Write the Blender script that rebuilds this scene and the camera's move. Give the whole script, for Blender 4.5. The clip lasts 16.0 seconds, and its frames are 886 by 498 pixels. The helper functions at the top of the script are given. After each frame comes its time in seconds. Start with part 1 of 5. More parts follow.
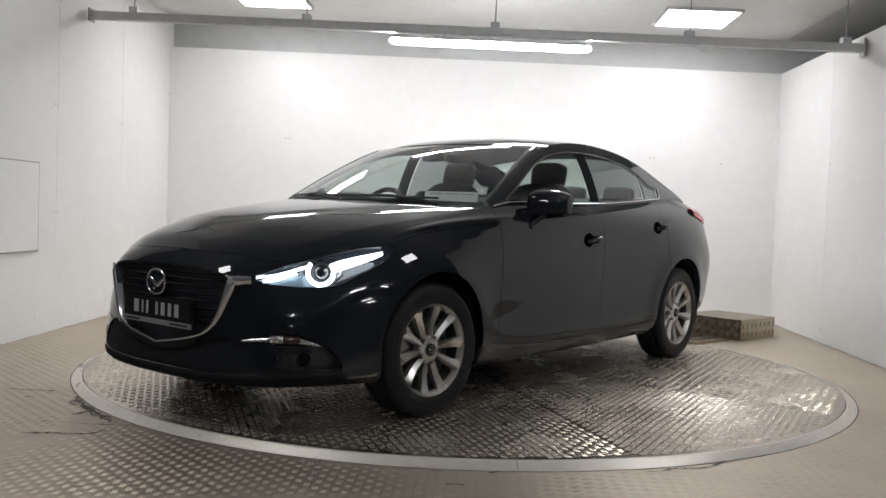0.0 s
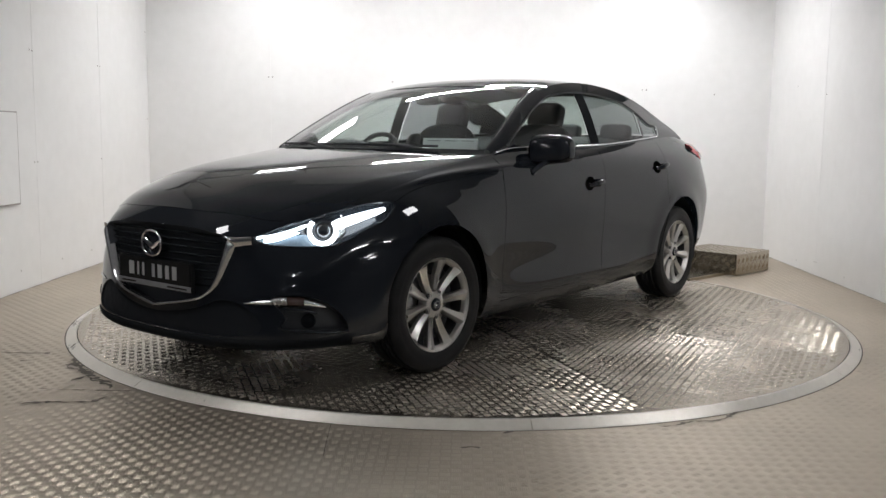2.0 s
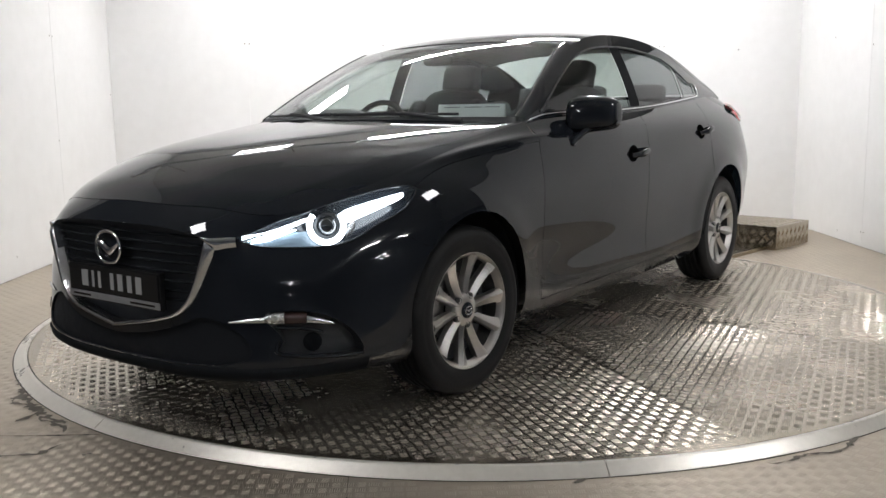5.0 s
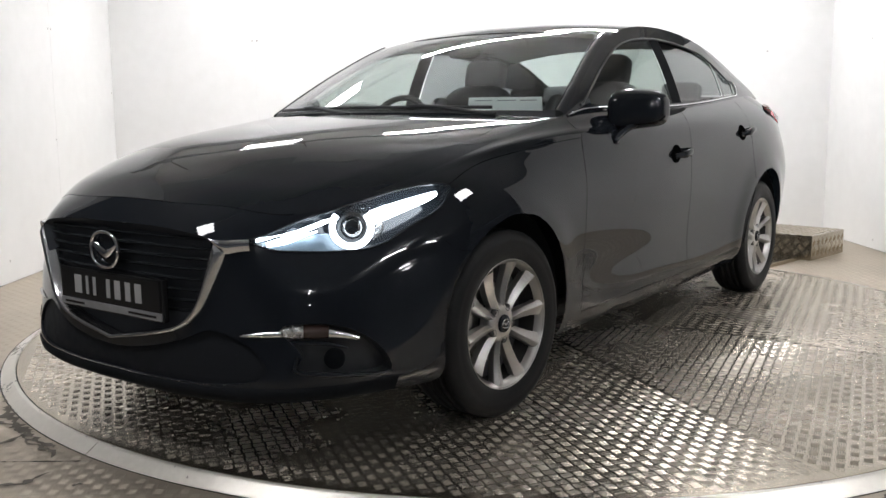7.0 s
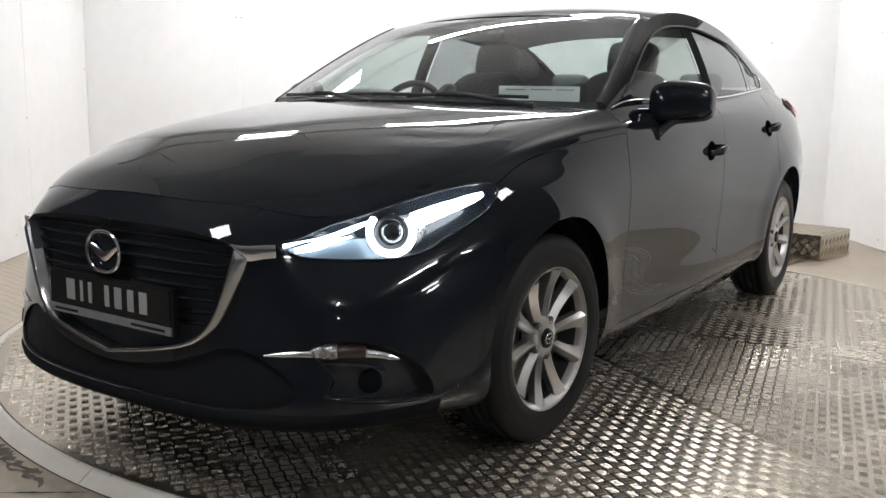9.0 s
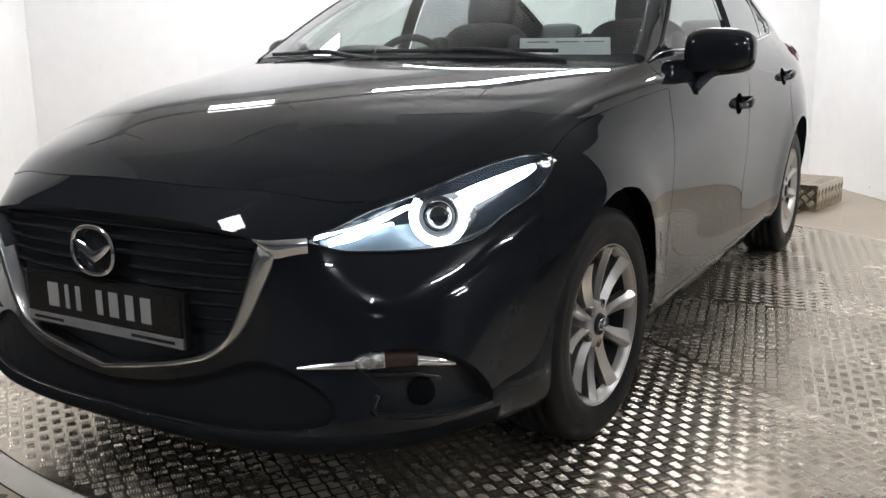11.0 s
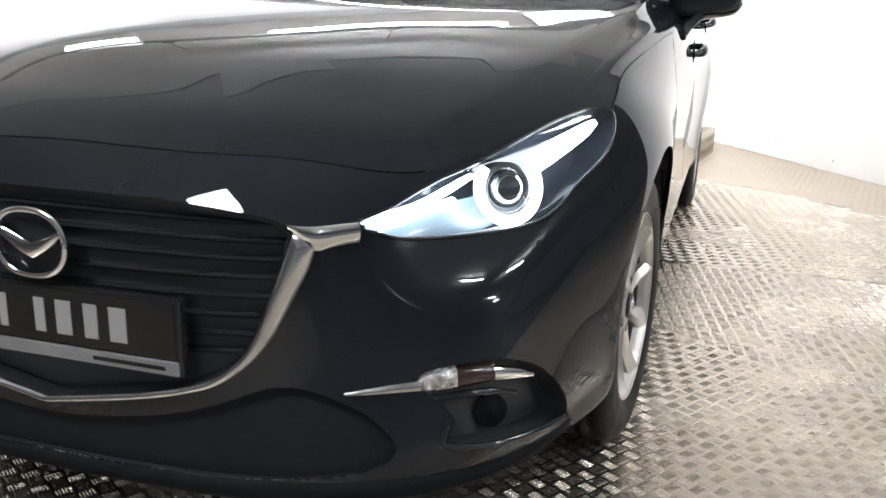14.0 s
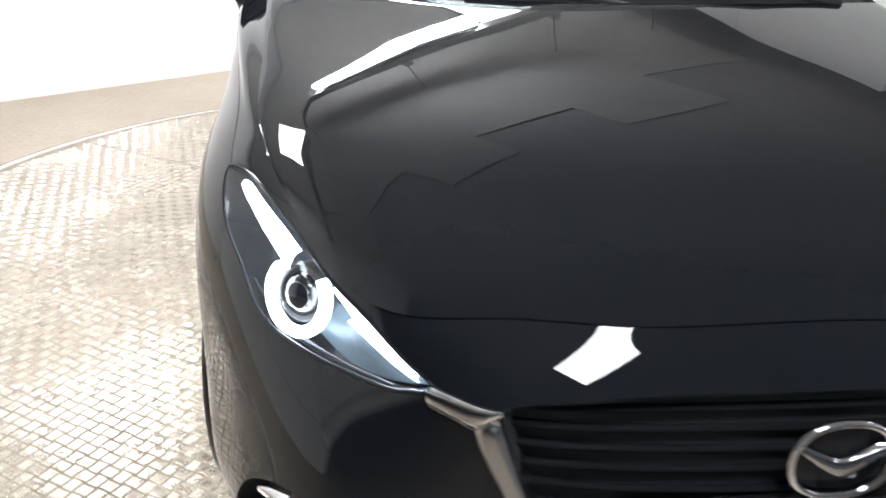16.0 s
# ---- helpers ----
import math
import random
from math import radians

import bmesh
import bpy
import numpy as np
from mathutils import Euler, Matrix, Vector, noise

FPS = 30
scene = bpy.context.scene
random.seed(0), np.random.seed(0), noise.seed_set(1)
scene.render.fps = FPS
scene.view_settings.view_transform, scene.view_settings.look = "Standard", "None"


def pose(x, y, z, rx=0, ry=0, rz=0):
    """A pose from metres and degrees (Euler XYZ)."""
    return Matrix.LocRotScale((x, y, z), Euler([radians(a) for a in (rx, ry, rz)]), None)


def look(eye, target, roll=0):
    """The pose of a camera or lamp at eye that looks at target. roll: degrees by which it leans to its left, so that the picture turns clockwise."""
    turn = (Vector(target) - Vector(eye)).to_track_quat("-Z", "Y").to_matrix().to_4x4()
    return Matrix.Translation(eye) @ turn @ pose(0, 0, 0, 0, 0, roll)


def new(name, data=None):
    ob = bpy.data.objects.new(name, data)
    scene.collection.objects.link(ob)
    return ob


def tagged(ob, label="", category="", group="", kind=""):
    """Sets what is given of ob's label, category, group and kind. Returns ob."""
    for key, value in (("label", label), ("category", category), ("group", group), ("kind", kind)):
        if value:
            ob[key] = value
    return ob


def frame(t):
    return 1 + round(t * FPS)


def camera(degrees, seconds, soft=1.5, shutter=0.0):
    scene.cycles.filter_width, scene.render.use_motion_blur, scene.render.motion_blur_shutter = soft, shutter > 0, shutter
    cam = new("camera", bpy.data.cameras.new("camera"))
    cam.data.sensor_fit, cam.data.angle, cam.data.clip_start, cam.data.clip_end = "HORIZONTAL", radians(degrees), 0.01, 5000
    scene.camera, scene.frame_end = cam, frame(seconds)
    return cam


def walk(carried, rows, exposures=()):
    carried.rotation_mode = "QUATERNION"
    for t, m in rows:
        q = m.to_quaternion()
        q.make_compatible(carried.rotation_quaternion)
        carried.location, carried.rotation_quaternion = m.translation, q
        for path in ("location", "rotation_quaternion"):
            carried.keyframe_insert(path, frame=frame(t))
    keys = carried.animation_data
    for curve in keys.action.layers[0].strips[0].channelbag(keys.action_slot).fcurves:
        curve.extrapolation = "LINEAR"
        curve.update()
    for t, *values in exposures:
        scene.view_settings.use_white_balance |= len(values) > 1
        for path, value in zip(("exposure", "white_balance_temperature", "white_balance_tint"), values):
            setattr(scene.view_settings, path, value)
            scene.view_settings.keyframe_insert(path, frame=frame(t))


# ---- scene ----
cam = camera(52.36, 16.0, soft=1.5, shutter=0.3)
PATH = [
    (0, (3.534, -3.271, 0.961), (2.281, -1.715, 0.881), 1.97),
    (0.5, (3.491, -3.266, 0.976), (2.240, -1.708, 0.885), 1.99),
    (1, (3.455, -3.263, 0.990), (2.220, -1.695, 0.863), 2.27),
    (1.5, (3.421, -3.263, 1.030), (2.220, -1.673, 0.859), 1.29),
    (2, (3.369, -3.245, 1.073), (2.162, -1.669, 0.831), 0.74),
    (2.5, (3.284, -3.172, 1.129), (2.097, -1.577, 0.909), -2.26),
    (3, (3.174, -3.086, 1.109), (1.962, -1.517, 0.849), -2.70),
    (3.5, (3.004, -2.972, 1.077), (1.816, -1.389, 0.791), -2.91),
    (6, (2.609, -2.595, 1.033), (1.439, -1.001, 0.733), -0.20),
    (6.5, (2.518, -2.544, 1.004), (1.352, -0.943, 0.724), -0.36),
    (7, (2.435, -2.507, 0.995), (1.264, -0.911, 0.709), -0.49),
    (7.5, (2.365, -2.477, 1.010), (1.199, -0.878, 0.725), -0.40),
    (8, (2.261, -2.468, 1.038), (1.122, -0.851, 0.742), -0.35),
    (8.5, (2.165, -2.426, 1.030), (1.029, -0.810, 0.717), 0.15),
    (9, (2.063, -2.385, 1.014), (0.963, -0.745, 0.693), 0.85),
    (11.5, (1.567, -2.178, 1.030), (0.583, -0.493, 0.591), -0.87),
    (12, (1.454, -2.119, 0.985), (0.481, -0.432, 0.531), -0.12),
    (12.5, (1.352, -2.049, 0.952), (0.475, -0.317, 0.471), 0.49),
    (13, (1.280, -2.003, 0.959), (0.474, -0.243, 0.456), 1.02),
    (13.5, (1.201, -1.992, 0.965), (0.483, -0.196, 0.455), 1.62),
    (14, (1.045, -2.039, 0.993), (0.456, -0.204, 0.460), 1.10),
    (14.5, (0.776, -2.117, 1.114), (0.287, -0.285, 0.477), -1.77),
    (14.7, (0.615, -2.136, 1.155), (0.150, -0.309, 0.488), -1.83),
    (15, (0.338, -2.155, 1.225), (-0.006, -0.305, 0.550), -7.93),
    (15.1, (0.236, -2.138, 1.273), (-0.073, -0.300, 0.549), -6.16),
    (15.4, (-0.048, -2.080, 1.271), (-0.285, -0.237, 0.530), -3.12),
    (15.6, (-0.272, -2.005, 1.283), (-0.323, -0.160, 0.513), -1.53),
    (15.8, (-0.461, -1.912, 1.299), (-0.348, -0.080, 0.504), 0.93),
    (16, (-0.634, -1.808, 1.288), (-0.396, 0.017, 0.505), 1.98),
]
walk(cam, [(t, look(eye, target, roll)) for t, eye, target, roll in PATH],
     exposures=[(0, .60, 6440, 10), (3.5, .80, 6440, 10), (7, 1.04, 6400, 10), (9, 1.03, 6400, 10), (11.5, 1.13, 6300, 10), (12, 1.0, 6260, 10), (12.3, 1.72, 6260, 10), (12.5, 2.13, 6260, 10), (13, 2.14, 6260, 10), (13.5, 2.12, 6260, 10), (14, 2.02, 6300, 10), (14.5, 1.80, 6440, 10), (15, 1.42, 6400, 10), (16, 1.40, 6240, 10)])

# ---------------------------------------------------------------- world and light
world = bpy.data.worlds.new("world")
scene.world = world
world.use_nodes = True
world.node_tree.nodes["Background"].inputs[0].default_value = (0.02, 0.024, 0.032, 1)
world.node_tree.nodes["Background"].inputs[1].default_value = 0.3
PANEL_POWER, TUBE_POWER, LED_POWER = 13.0, 84.0, 6.0


# ---------------------------------------------------------------- materials
def material(name, color, rough=0.5, metal=0.0, coat=0.0, spec=0.5):
    m = bpy.data.materials.new(name)
    m.use_nodes = True
    b = m.node_tree.nodes["Principled BSDF"]
    b.inputs["Base Color"].default_value = (*color, 1)
    b.inputs["Roughness"].default_value = rough
    b.inputs["Metallic"].default_value = metal
    b.inputs["Coat Weight"].default_value = coat
    b.inputs["Coat Roughness"].default_value = 0.03
    b.inputs["Specular IOR Level"].default_value = spec
    return m


def textured(name, low, high, scale, rough=(0.4, 0.6), metal=0.0, bump=0.0, bump_scale=None, detail=6, stretch=(1, 1, 1), coat=0.0, second=None):
    """Noise between two colours at two scales, with roughness and relief that follow it."""
    m = material(name, low, rough[0], metal, coat)
    n, l = m.node_tree.nodes, m.node_tree.links
    b = n["Principled BSDF"]
    co, mp = n.new("ShaderNodeTexCoord"), n.new("ShaderNodeMapping")
    mp.inputs["Scale"].default_value = stretch
    l.new(co.outputs["Object"], mp.inputs["Vector"])
    big, fine = n.new("ShaderNodeTexNoise"), n.new("ShaderNodeTexNoise")
    for t, s, d in ((big, scale, detail), (fine, scale * 14, 3)):
        t.inputs["Scale"].default_value, t.inputs["Detail"].default_value = s, d
        l.new(mp.outputs["Vector"], t.inputs["Vector"])
    mix = n.new("ShaderNodeMath")
    mix.operation, mix.inputs[1].default_value = "MULTIPLY_ADD", 0.7
    add = n.new("ShaderNodeMath")
    add.operation, add.inputs[1].default_value = "MULTIPLY", 0.3
    l.new(big.outputs["Fac"], mix.inputs[0])
    l.new(fine.outputs["Fac"], add.inputs[0])
    l.new(add.outputs[0], mix.inputs[2])
    ramp = n.new("ShaderNodeValToRGB")
    ramp.color_ramp.elements[0].position, ramp.color_ramp.elements[1].position = 0.35, 0.65
    ramp.color_ramp.elements[0].color, ramp.color_ramp.elements[1].color = (*low, 1), (*high, 1)
    l.new(mix.outputs[0], ramp.inputs["Fac"])
    l.new(ramp.outputs["Color"], b.inputs["Base Color"])
    rr = n.new("ShaderNodeMapRange")
    rr.inputs["From Min"].default_value, rr.inputs["From Max"].default_value = 0.35, 0.65
    rr.inputs["To Min"].default_value, rr.inputs["To Max"].default_value = rough
    l.new(mix.outputs[0], rr.inputs["Value"])
    l.new(rr.outputs["Result"], b.inputs["Roughness"])
    if bump:
        bp, bn = n.new("ShaderNodeBump"), n.new("ShaderNodeTexNoise")
        bn.inputs["Scale"].default_value, bn.inputs["Detail"].default_value = bump_scale or scale * 8, 4
        l.new(mp.outputs["Vector"], bn.inputs["Vector"])
        bp.inputs["Strength"].default_value, bp.inputs["Distance"].default_value = bump, 0.01
        l.new(bn.outputs["Fac"], bp.inputs["Height"])
        l.new(bp.outputs["Normal"], b.inputs["Normal"])
    return m


def glowing(name, color, strength):
    m = material(name, color, 0.4)
    b = m.node_tree.nodes["Principled BSDF"]
    b.inputs["Emission Color"].default_value = (*color, 1)
    b.inputs["Emission Strength"].default_value = strength
    return m


def glass(name, tint, rough=0.0, ior=1.45):
    """A thin pane: clear and tinted straight through, with the gloss of its front."""
    m = bpy.data.materials.new(name)
    m.use_nodes = True
    n, l = m.node_tree.nodes, m.node_tree.links
    n.remove(n["Principled BSDF"])
    out = n["Material Output"]
    clear, gloss, mix, lw = n.new("ShaderNodeBsdfTransparent"), n.new("ShaderNodeBsdfGlossy"), n.new("ShaderNodeMixShader"), n.new("ShaderNodeLayerWeight")
    lw.inputs["Blend"].default_value = .5
    power, fr = n.new("ShaderNodeMath"), n.new("ShaderNodeMath")
    power.operation, power.inputs[1].default_value = "POWER", 5.0
    base = ((ior - 1) / (ior + 1)) ** 2 * 1.7
    fr.operation, fr.inputs[1].default_value, fr.inputs[2].default_value = "MULTIPLY_ADD", 1 - base, base
    l.new(lw.outputs["Facing"], power.inputs[0])
    l.new(power.outputs[0], fr.inputs[0])
    clear.inputs["Color"].default_value = (*tint, 1)
    gloss.inputs["Roughness"].default_value = rough
    l.new(fr.outputs[0], mix.inputs[0])
    l.new(clear.outputs[0], mix.inputs[1])
    l.new(gloss.outputs[0], mix.inputs[2])
    l.new(mix.outputs[0], out.inputs["Surface"])
    return m


PAINT = textured("black_paint", (.0112, .0134, .0172), (.0126, .0150, .0192), 3, rough=(.42, .50), coat=1.0)
PAINT.node_tree.nodes["Principled BSDF"].inputs["Specular IOR Level"].default_value = 0.0
PAINT.node_tree.nodes["Principled BSDF"].inputs["Coat IOR"].default_value = 1.46
PAINT.node_tree.nodes["Principled BSDF"].inputs["Coat Roughness"].default_value = .018
GLOSS = material("gloss_black_plastic", (.016, .019, .024), .10, spec=.42)
TRIM = textured("black_trim", (.028, .030, .033), (.038, .040, .043), 20, rough=(.45, .6), bump=.05, bump_scale=400)
GRILLE_BLACK = material("grille_plastic", (.012, .0135, .0155), .75, spec=.05)
GRILLE_BACK = material("grille_mesh_back", (.046, .050, .056), .8, spec=.1)
CHIN = textured("matt_black_plastic", (.0100, .0116, .0145), (.0118, .0136, .0165), 30, rough=(.6, .75), bump=.03, bump_scale=300)
CHIN.node_tree.nodes["Principled BSDF"].inputs["Specular IOR Level"].default_value = .12
DARK = material("dark_parts_and_shade", (.055, .057, .060), .8, spec=.2)
CHROME = material("chrome", (.78, .78, .80), .07, 1.0)
SATIN = textured("satin_chrome", (.55, .55, .56), (.66, .66, .67), 30, rough=(.18, .26), metal=1.0)
ALLOY = textured("silver_alloy", (.53, .515, .495), (.58, .565, .545), 14, rough=(.29, .35), metal=.92, coat=.2)
RUBBER = textured("tyre_rubber", (.016, .0162, .0167), (.022, .0222, .0226), 12, rough=(.38, .55), bump=.06, bump_scale=120)
RUBBER.node_tree.nodes["Principled BSDF"].inputs["Specular IOR Level"].default_value = .12
DISC = textured("brake_disc", (.25, .24, .23), (.4, .39, .38), 30, rough=(.3, .45), metal=1.0)
WINDSCREEN = glass("windscreen_glass", (.80, .865, .85), ior=1.5)
SIDE_GLASS = glass("side_glass", (.60, .66, .64), ior=1.5)
PRIVACY = glass("rear_glass", (.30, .32, .325), ior=1.5)
LENS = glass("lamp_lens", (.94, .95, .96), ior=1.42)
RED_LENS = material("red_lens", (.72, .05, .06), .2, coat=.6)
AMBER = material("amber_reflector", (.040, .022, .018), .2, coat=.2)
FLUTED = textured("fluted_reflector", (.25, .25, .25), (.85, .85, .86), 70, rough=(.1, .3), metal=.9, bump=.6, bump_scale=160)
LED = glowing("led_white", (.86, .94, 1.0), LED_POWER)
LED_SOFT = material("lamp_reflector", (.13, .17, .205), .35, .2)
PANEL_GLOW = glowing("panel_light", (.995, .985, 1.0), PANEL_POWER)
TUBE_GLOW = glowing("tube_light", (.985, .988, 1.0), TUBE_POWER)
LEATHER = textured("dark_seat", (.018, .018, .019), (.03, .03, .031), 25, rough=(.5, .65), bump=.1, bump_scale=300)
PAPER = textured("white_paper", (.86, .87, .86), (.92, .925, .92), 6, rough=(.6, .7))
INK = material("grey_print", (.22, .23, .24), .6)
PLATE = textured("plate_black", (.012, .012, .0125), (.017, .017, .017), 8, rough=(.14, .2))
PLATE.node_tree.nodes["Principled BSDF"].inputs["Specular IOR Level"].default_value = .3
LETTER = material("plate_silver", (.33, .33, .33), .4)
GREY_BAR = textured("plate_grey", (.16, .16, .165), (.22, .22, .225), 20, rough=(.35, .5))
WALL = textured("white_wall_board", (.71, .706, .695), (.78, .776, .768), .7, rough=(.5, .62), bump=.04, bump_scale=60)
SCREW = material("screw_head", (.34, .32, .30), .6)
CEILING = textured("bare_concrete", (.52, .525, .53), (.62, .625, .62), .9, rough=(.7, .85), bump=.15, bump_scale=25)
LINING = textured("painted_ceiling_board", (.66, .66, .65), (.77, .77, .755), .9, rough=(.7, .85), bump=.12, bump_scale=25)
BEAM = textured("grey_concrete", (.46, .465, .465), (.56, .565, .56), .8, rough=(.75, .9), bump=.2, bump_scale=20)
DIM = textured("dark_concrete", (.25, .262, .285), (.33, .345, .37), .7, rough=(.8, .9), bump=.2, bump_scale=15)
UNSEEN_FLOOR = textured("unseen_floor_dark", (.070, .076, .086), (.105, .112, .124), .8, rough=(.6, .8), bump=.1, bump_scale=30)
GALV = textured("galvanised_steel", (.50, .505, .505), (.62, .62, .615), 9, rough=(.45, .6), metal=.3)
FLOOR_BAR = textured("worn_floor_bar", (.45, .395, .32), (.60, .535, .445), 1.6, rough=(.38, .50), metal=.84)
FLOOR_ALU = textured("tread_plate_worn", (.43, .37, .295), (.59, .52, .43), 1.1, rough=(.40, .54), metal=.84, bump=.05, bump_scale=140)
TABLE_ALU = textured("tread_plate", (.33, .285, .222), (.45, .395, .315), 1.4, rough=(.17, .26), metal=.94, bump=.04, bump_scale=140)
BAR_ALU = textured("worn_tread_bar", (.58, .52, .43), (.72, .65, .56), 2.2, rough=(.21, .31), metal=.84)
RING_ALU = textured("ring_strip", (.68, .64, .57), (.82, .78, .71), 3, rough=(.26, .42), metal=.45, bump=.03, bump_scale=90)
SHUT_AND_SHADE = material("shut_gap_and_shade", (.003, .003, .003), 1.0, spec=0.0)
GAP = material("dark_gap", (.012, .011, .010), .9)
DIRT = textured("floor_dirt", (.10, .088, .072), (.20, .175, .145), 18, rough=(.8, .95))


# ---------------------------------------------------------------- mesh helpers
def link(name, me, parent=None, label="", smooth=True):
    ob = new(name, me)
    if parent is not None:
        ob.parent = parent
    if label:
        ob["label"] = label
    me.polygons.foreach_set("use_smooth", [smooth] * len(me.polygons))
    return ob


def part(name, bm, mat, parent=None, label="", smooth=False):
    """One bmesh as one mesh object."""
    me = bpy.data.meshes.new(name)
    bm.normal_update()
    bm.to_mesh(me)
    bm.free()
    me.materials.append(mat)
    return link(name, me, parent, label, smooth)


def sheet(name, verts, faces, mat, parent=None, label="", smooth=True, normals=None):
    """A mesh from computed arrays."""
    me = bpy.data.meshes.new(name)
    me.from_pydata([tuple(map(float, v)) for v in verts], [], [tuple(map(int, f)) for f in faces])
    me.materials.append(mat)
    ob = link(name, me, parent, label, smooth)
    if normals is not None:
        me.normals_split_custom_set_from_vertices([tuple(map(float, v)) for v in normals])
    return ob


def thing(name, label, category, group="", kind="", at=(0, 0, 0)):
    ob = new(name)
    ob.location = at
    return tagged(ob, label, category, group, kind)


def box(bm, x0, x1, y0, y1, z0, z1, bevel=0.0, m=None):
    r = bmesh.ops.create_cube(bm, size=1)
    vs = r["verts"]
    for v in vs:
        v.co = Vector(((x0 + x1) / 2 + v.co.x * (x1 - x0), (y0 + y1) / 2 + v.co.y * (y1 - y0), (z0 + z1) / 2 + v.co.z * (z1 - z0)))
    if bevel:
        es = list({e for v in vs for e in v.link_edges})
        r = bmesh.ops.bevel(bm, geom=es, offset=bevel, segments=2, profile=.5, affect="EDGES")
        vs = list({v for f in r["faces"] for v in f.verts} | {v for v in vs if v.is_valid})
    if m is not None:
        bmesh.ops.transform(bm, matrix=m, verts=vs)
    return vs


def boxed(name, dims, mat, parent=None, label="", bevel=0.004, m=None):
    bm = bmesh.new()
    box(bm, *dims, bevel=bevel, m=m)
    return part(name, bm, mat, parent, label)


def grid_faces(nu, nv, closed=False):
    i, j = np.meshgrid(np.arange(nu - 1), np.arange(nv - 1 if not closed else nv), indexing="ij")
    k = (j + 1) % nv
    return np.stack([i * nv + j, (i + 1) * nv + j, (i + 1) * nv + k, i * nv + k], -1).reshape(-1, 4)


def tube(path, radius, sides=8, caps=True, flat=1.0):
    """Points and faces of a pipe along a path; radius may be one number or one for each point."""
    p = np.asarray(path, float)
    n = len(p)
    t = np.gradient(p, axis=0)
    t /= np.linalg.norm(t, axis=1)[:, None] + 1e-12
    up = np.array([0, 0, 1.0]) if abs(t[:, 2]).max() < .95 else np.array([0.13, .99, 0.0])
    a = np.cross(t, up)
    a /= np.linalg.norm(a, axis=1)[:, None] + 1e-12
    b = np.cross(a, t)
    r = np.broadcast_to(np.asarray(radius, float), (n,))[:, None, None]
    ang = np.arange(sides) * 2 * np.pi / sides
    v = p[:, None] + r * (np.cos(ang)[None, :, None] * a[:, None] + flat * np.sin(ang)[None, :, None] * b[:, None])
    f = [tuple(q) for q in grid_faces(n, sides, True)]
    if caps:
        f += [tuple(range(sides))[::-1], tuple((n - 1) * sides + k for k in range(sides))]
    return v.reshape(-1, 3), f


def tubed(name, path, radius, mat, parent=None, label="", sides=8, flat=1.0):
    v, f = tube(path, radius, sides, True, flat)
    return sheet(name, v, f, mat, parent, label)


def lathe(profile, axis="x", steps=48):
    """Rows of (along, radius) turned about an axis through the origin."""
    pr = np.asarray(profile, float)
    ang = np.arange(steps) * 2 * np.pi / steps
    c, s = np.cos(ang), np.sin(ang)
    along = np.broadcast_to(pr[:, :1], (len(pr), steps))
    a, b = pr[:, 1:2] * c, pr[:, 1:2] * s
    v = np.stack([along, a, b] if axis == "x" else ([a, b, along] if axis == "z" else [b, along, a]), -1).reshape(-1, 3)
    return v, grid_faces(len(pr), steps, True)

# ---------------------------------------------------------------- the room
TURN = 36.3
ROOM = pose(0, 0, 0, 0, 0, TURN)
LEFT, RIGHT, BACK, TOP, CEIL = -2.27, 3.74, 4.20, 2.46, 2.78
HUB, RING_IN, RING_OUT = np.array([.022, 1.318]), 2.266, 2.326
# the deck stands three centimetres above the floor in front, which rises a little towards the back wall
FLOOR_Z, GRADE = -.030, .0048
# the floor slopes by one degree against the level ceiling, trunking and partitions
SLOPE = .0178
SHEAR = Matrix(((1, 0, 0, 0), (0, 1, 0, 0), (-SLOPE, 0, 1, 1.4 * SLOPE), (0, 0, 0, 1)))
LEVEL = ROOM @ pose(0, 0, 1.4 * SLOPE, 0, math.degrees(math.atan(SLOPE)), 0)


def room_xyz(a, b, z=0.0):
    return ROOM @ Vector((a, b, z))


def to_room(p):
    c, s = math.cos(radians(TURN)), math.sin(radians(TURN))
    return np.stack([p[..., 0] * c + p[..., 1] * s, -p[..., 0] * s + p[..., 1] * c], -1)


def floor_z(b):
    """Height of the floor at the room's depth b."""
    return FLOOR_Z + GRADE * (b + 1)


def structure(name, dims, mat, label, category, bevel=0.0):
    ob = boxed(name, dims, mat, None, "", bevel)
    ob.data.transform(SHEAR if "floor" not in name else Matrix(((1, 0, 0, 0), (0, 1, 0, 0), (0, GRADE, 1, GRADE), (0, 0, 0, 1))))
    ob.matrix_world = ROOM
    return tagged(ob, label, category, kind="structure")


structure("floor", (-10, 12, -17, 8, FLOOR_Z - .2, FLOOR_Z), FLOOR_ALU, "worn aluminium tread plate floor round the turntable", "floor")
# added out of view: a dark slab that keeps the lower body's reflections dark
structure("unseen_dark_floor", (-10, 12, -17, -2.25, FLOOR_Z, FLOOR_Z + .010), UNSEEN_FLOOR, "unseen dark floor added in front of the bay to darken the car's reflections", "floor")
structure("ceiling", (-10, 12, -17, 8, CEIL, CEIL + .25), CEILING, "bare concrete ceiling with light panels", "ceiling")
edge = [(LEFT, 1.30), (-.45, 1.30), (-.45, .90), (.32, .90), (.32, 1.28), (1.39, 1.28), (1.39, .86), (2.42, .86), (2.42, 1.50), (RIGHT, 1.50), (RIGHT, BACK + .12), (LEFT, BACK + .12)]
bm = bmesh.new()
slab = bmesh.ops.extrude_face_region(bm, geom=[bm.faces.new([bm.verts.new((a, b, CEIL - .001)) for a, b in edge])])
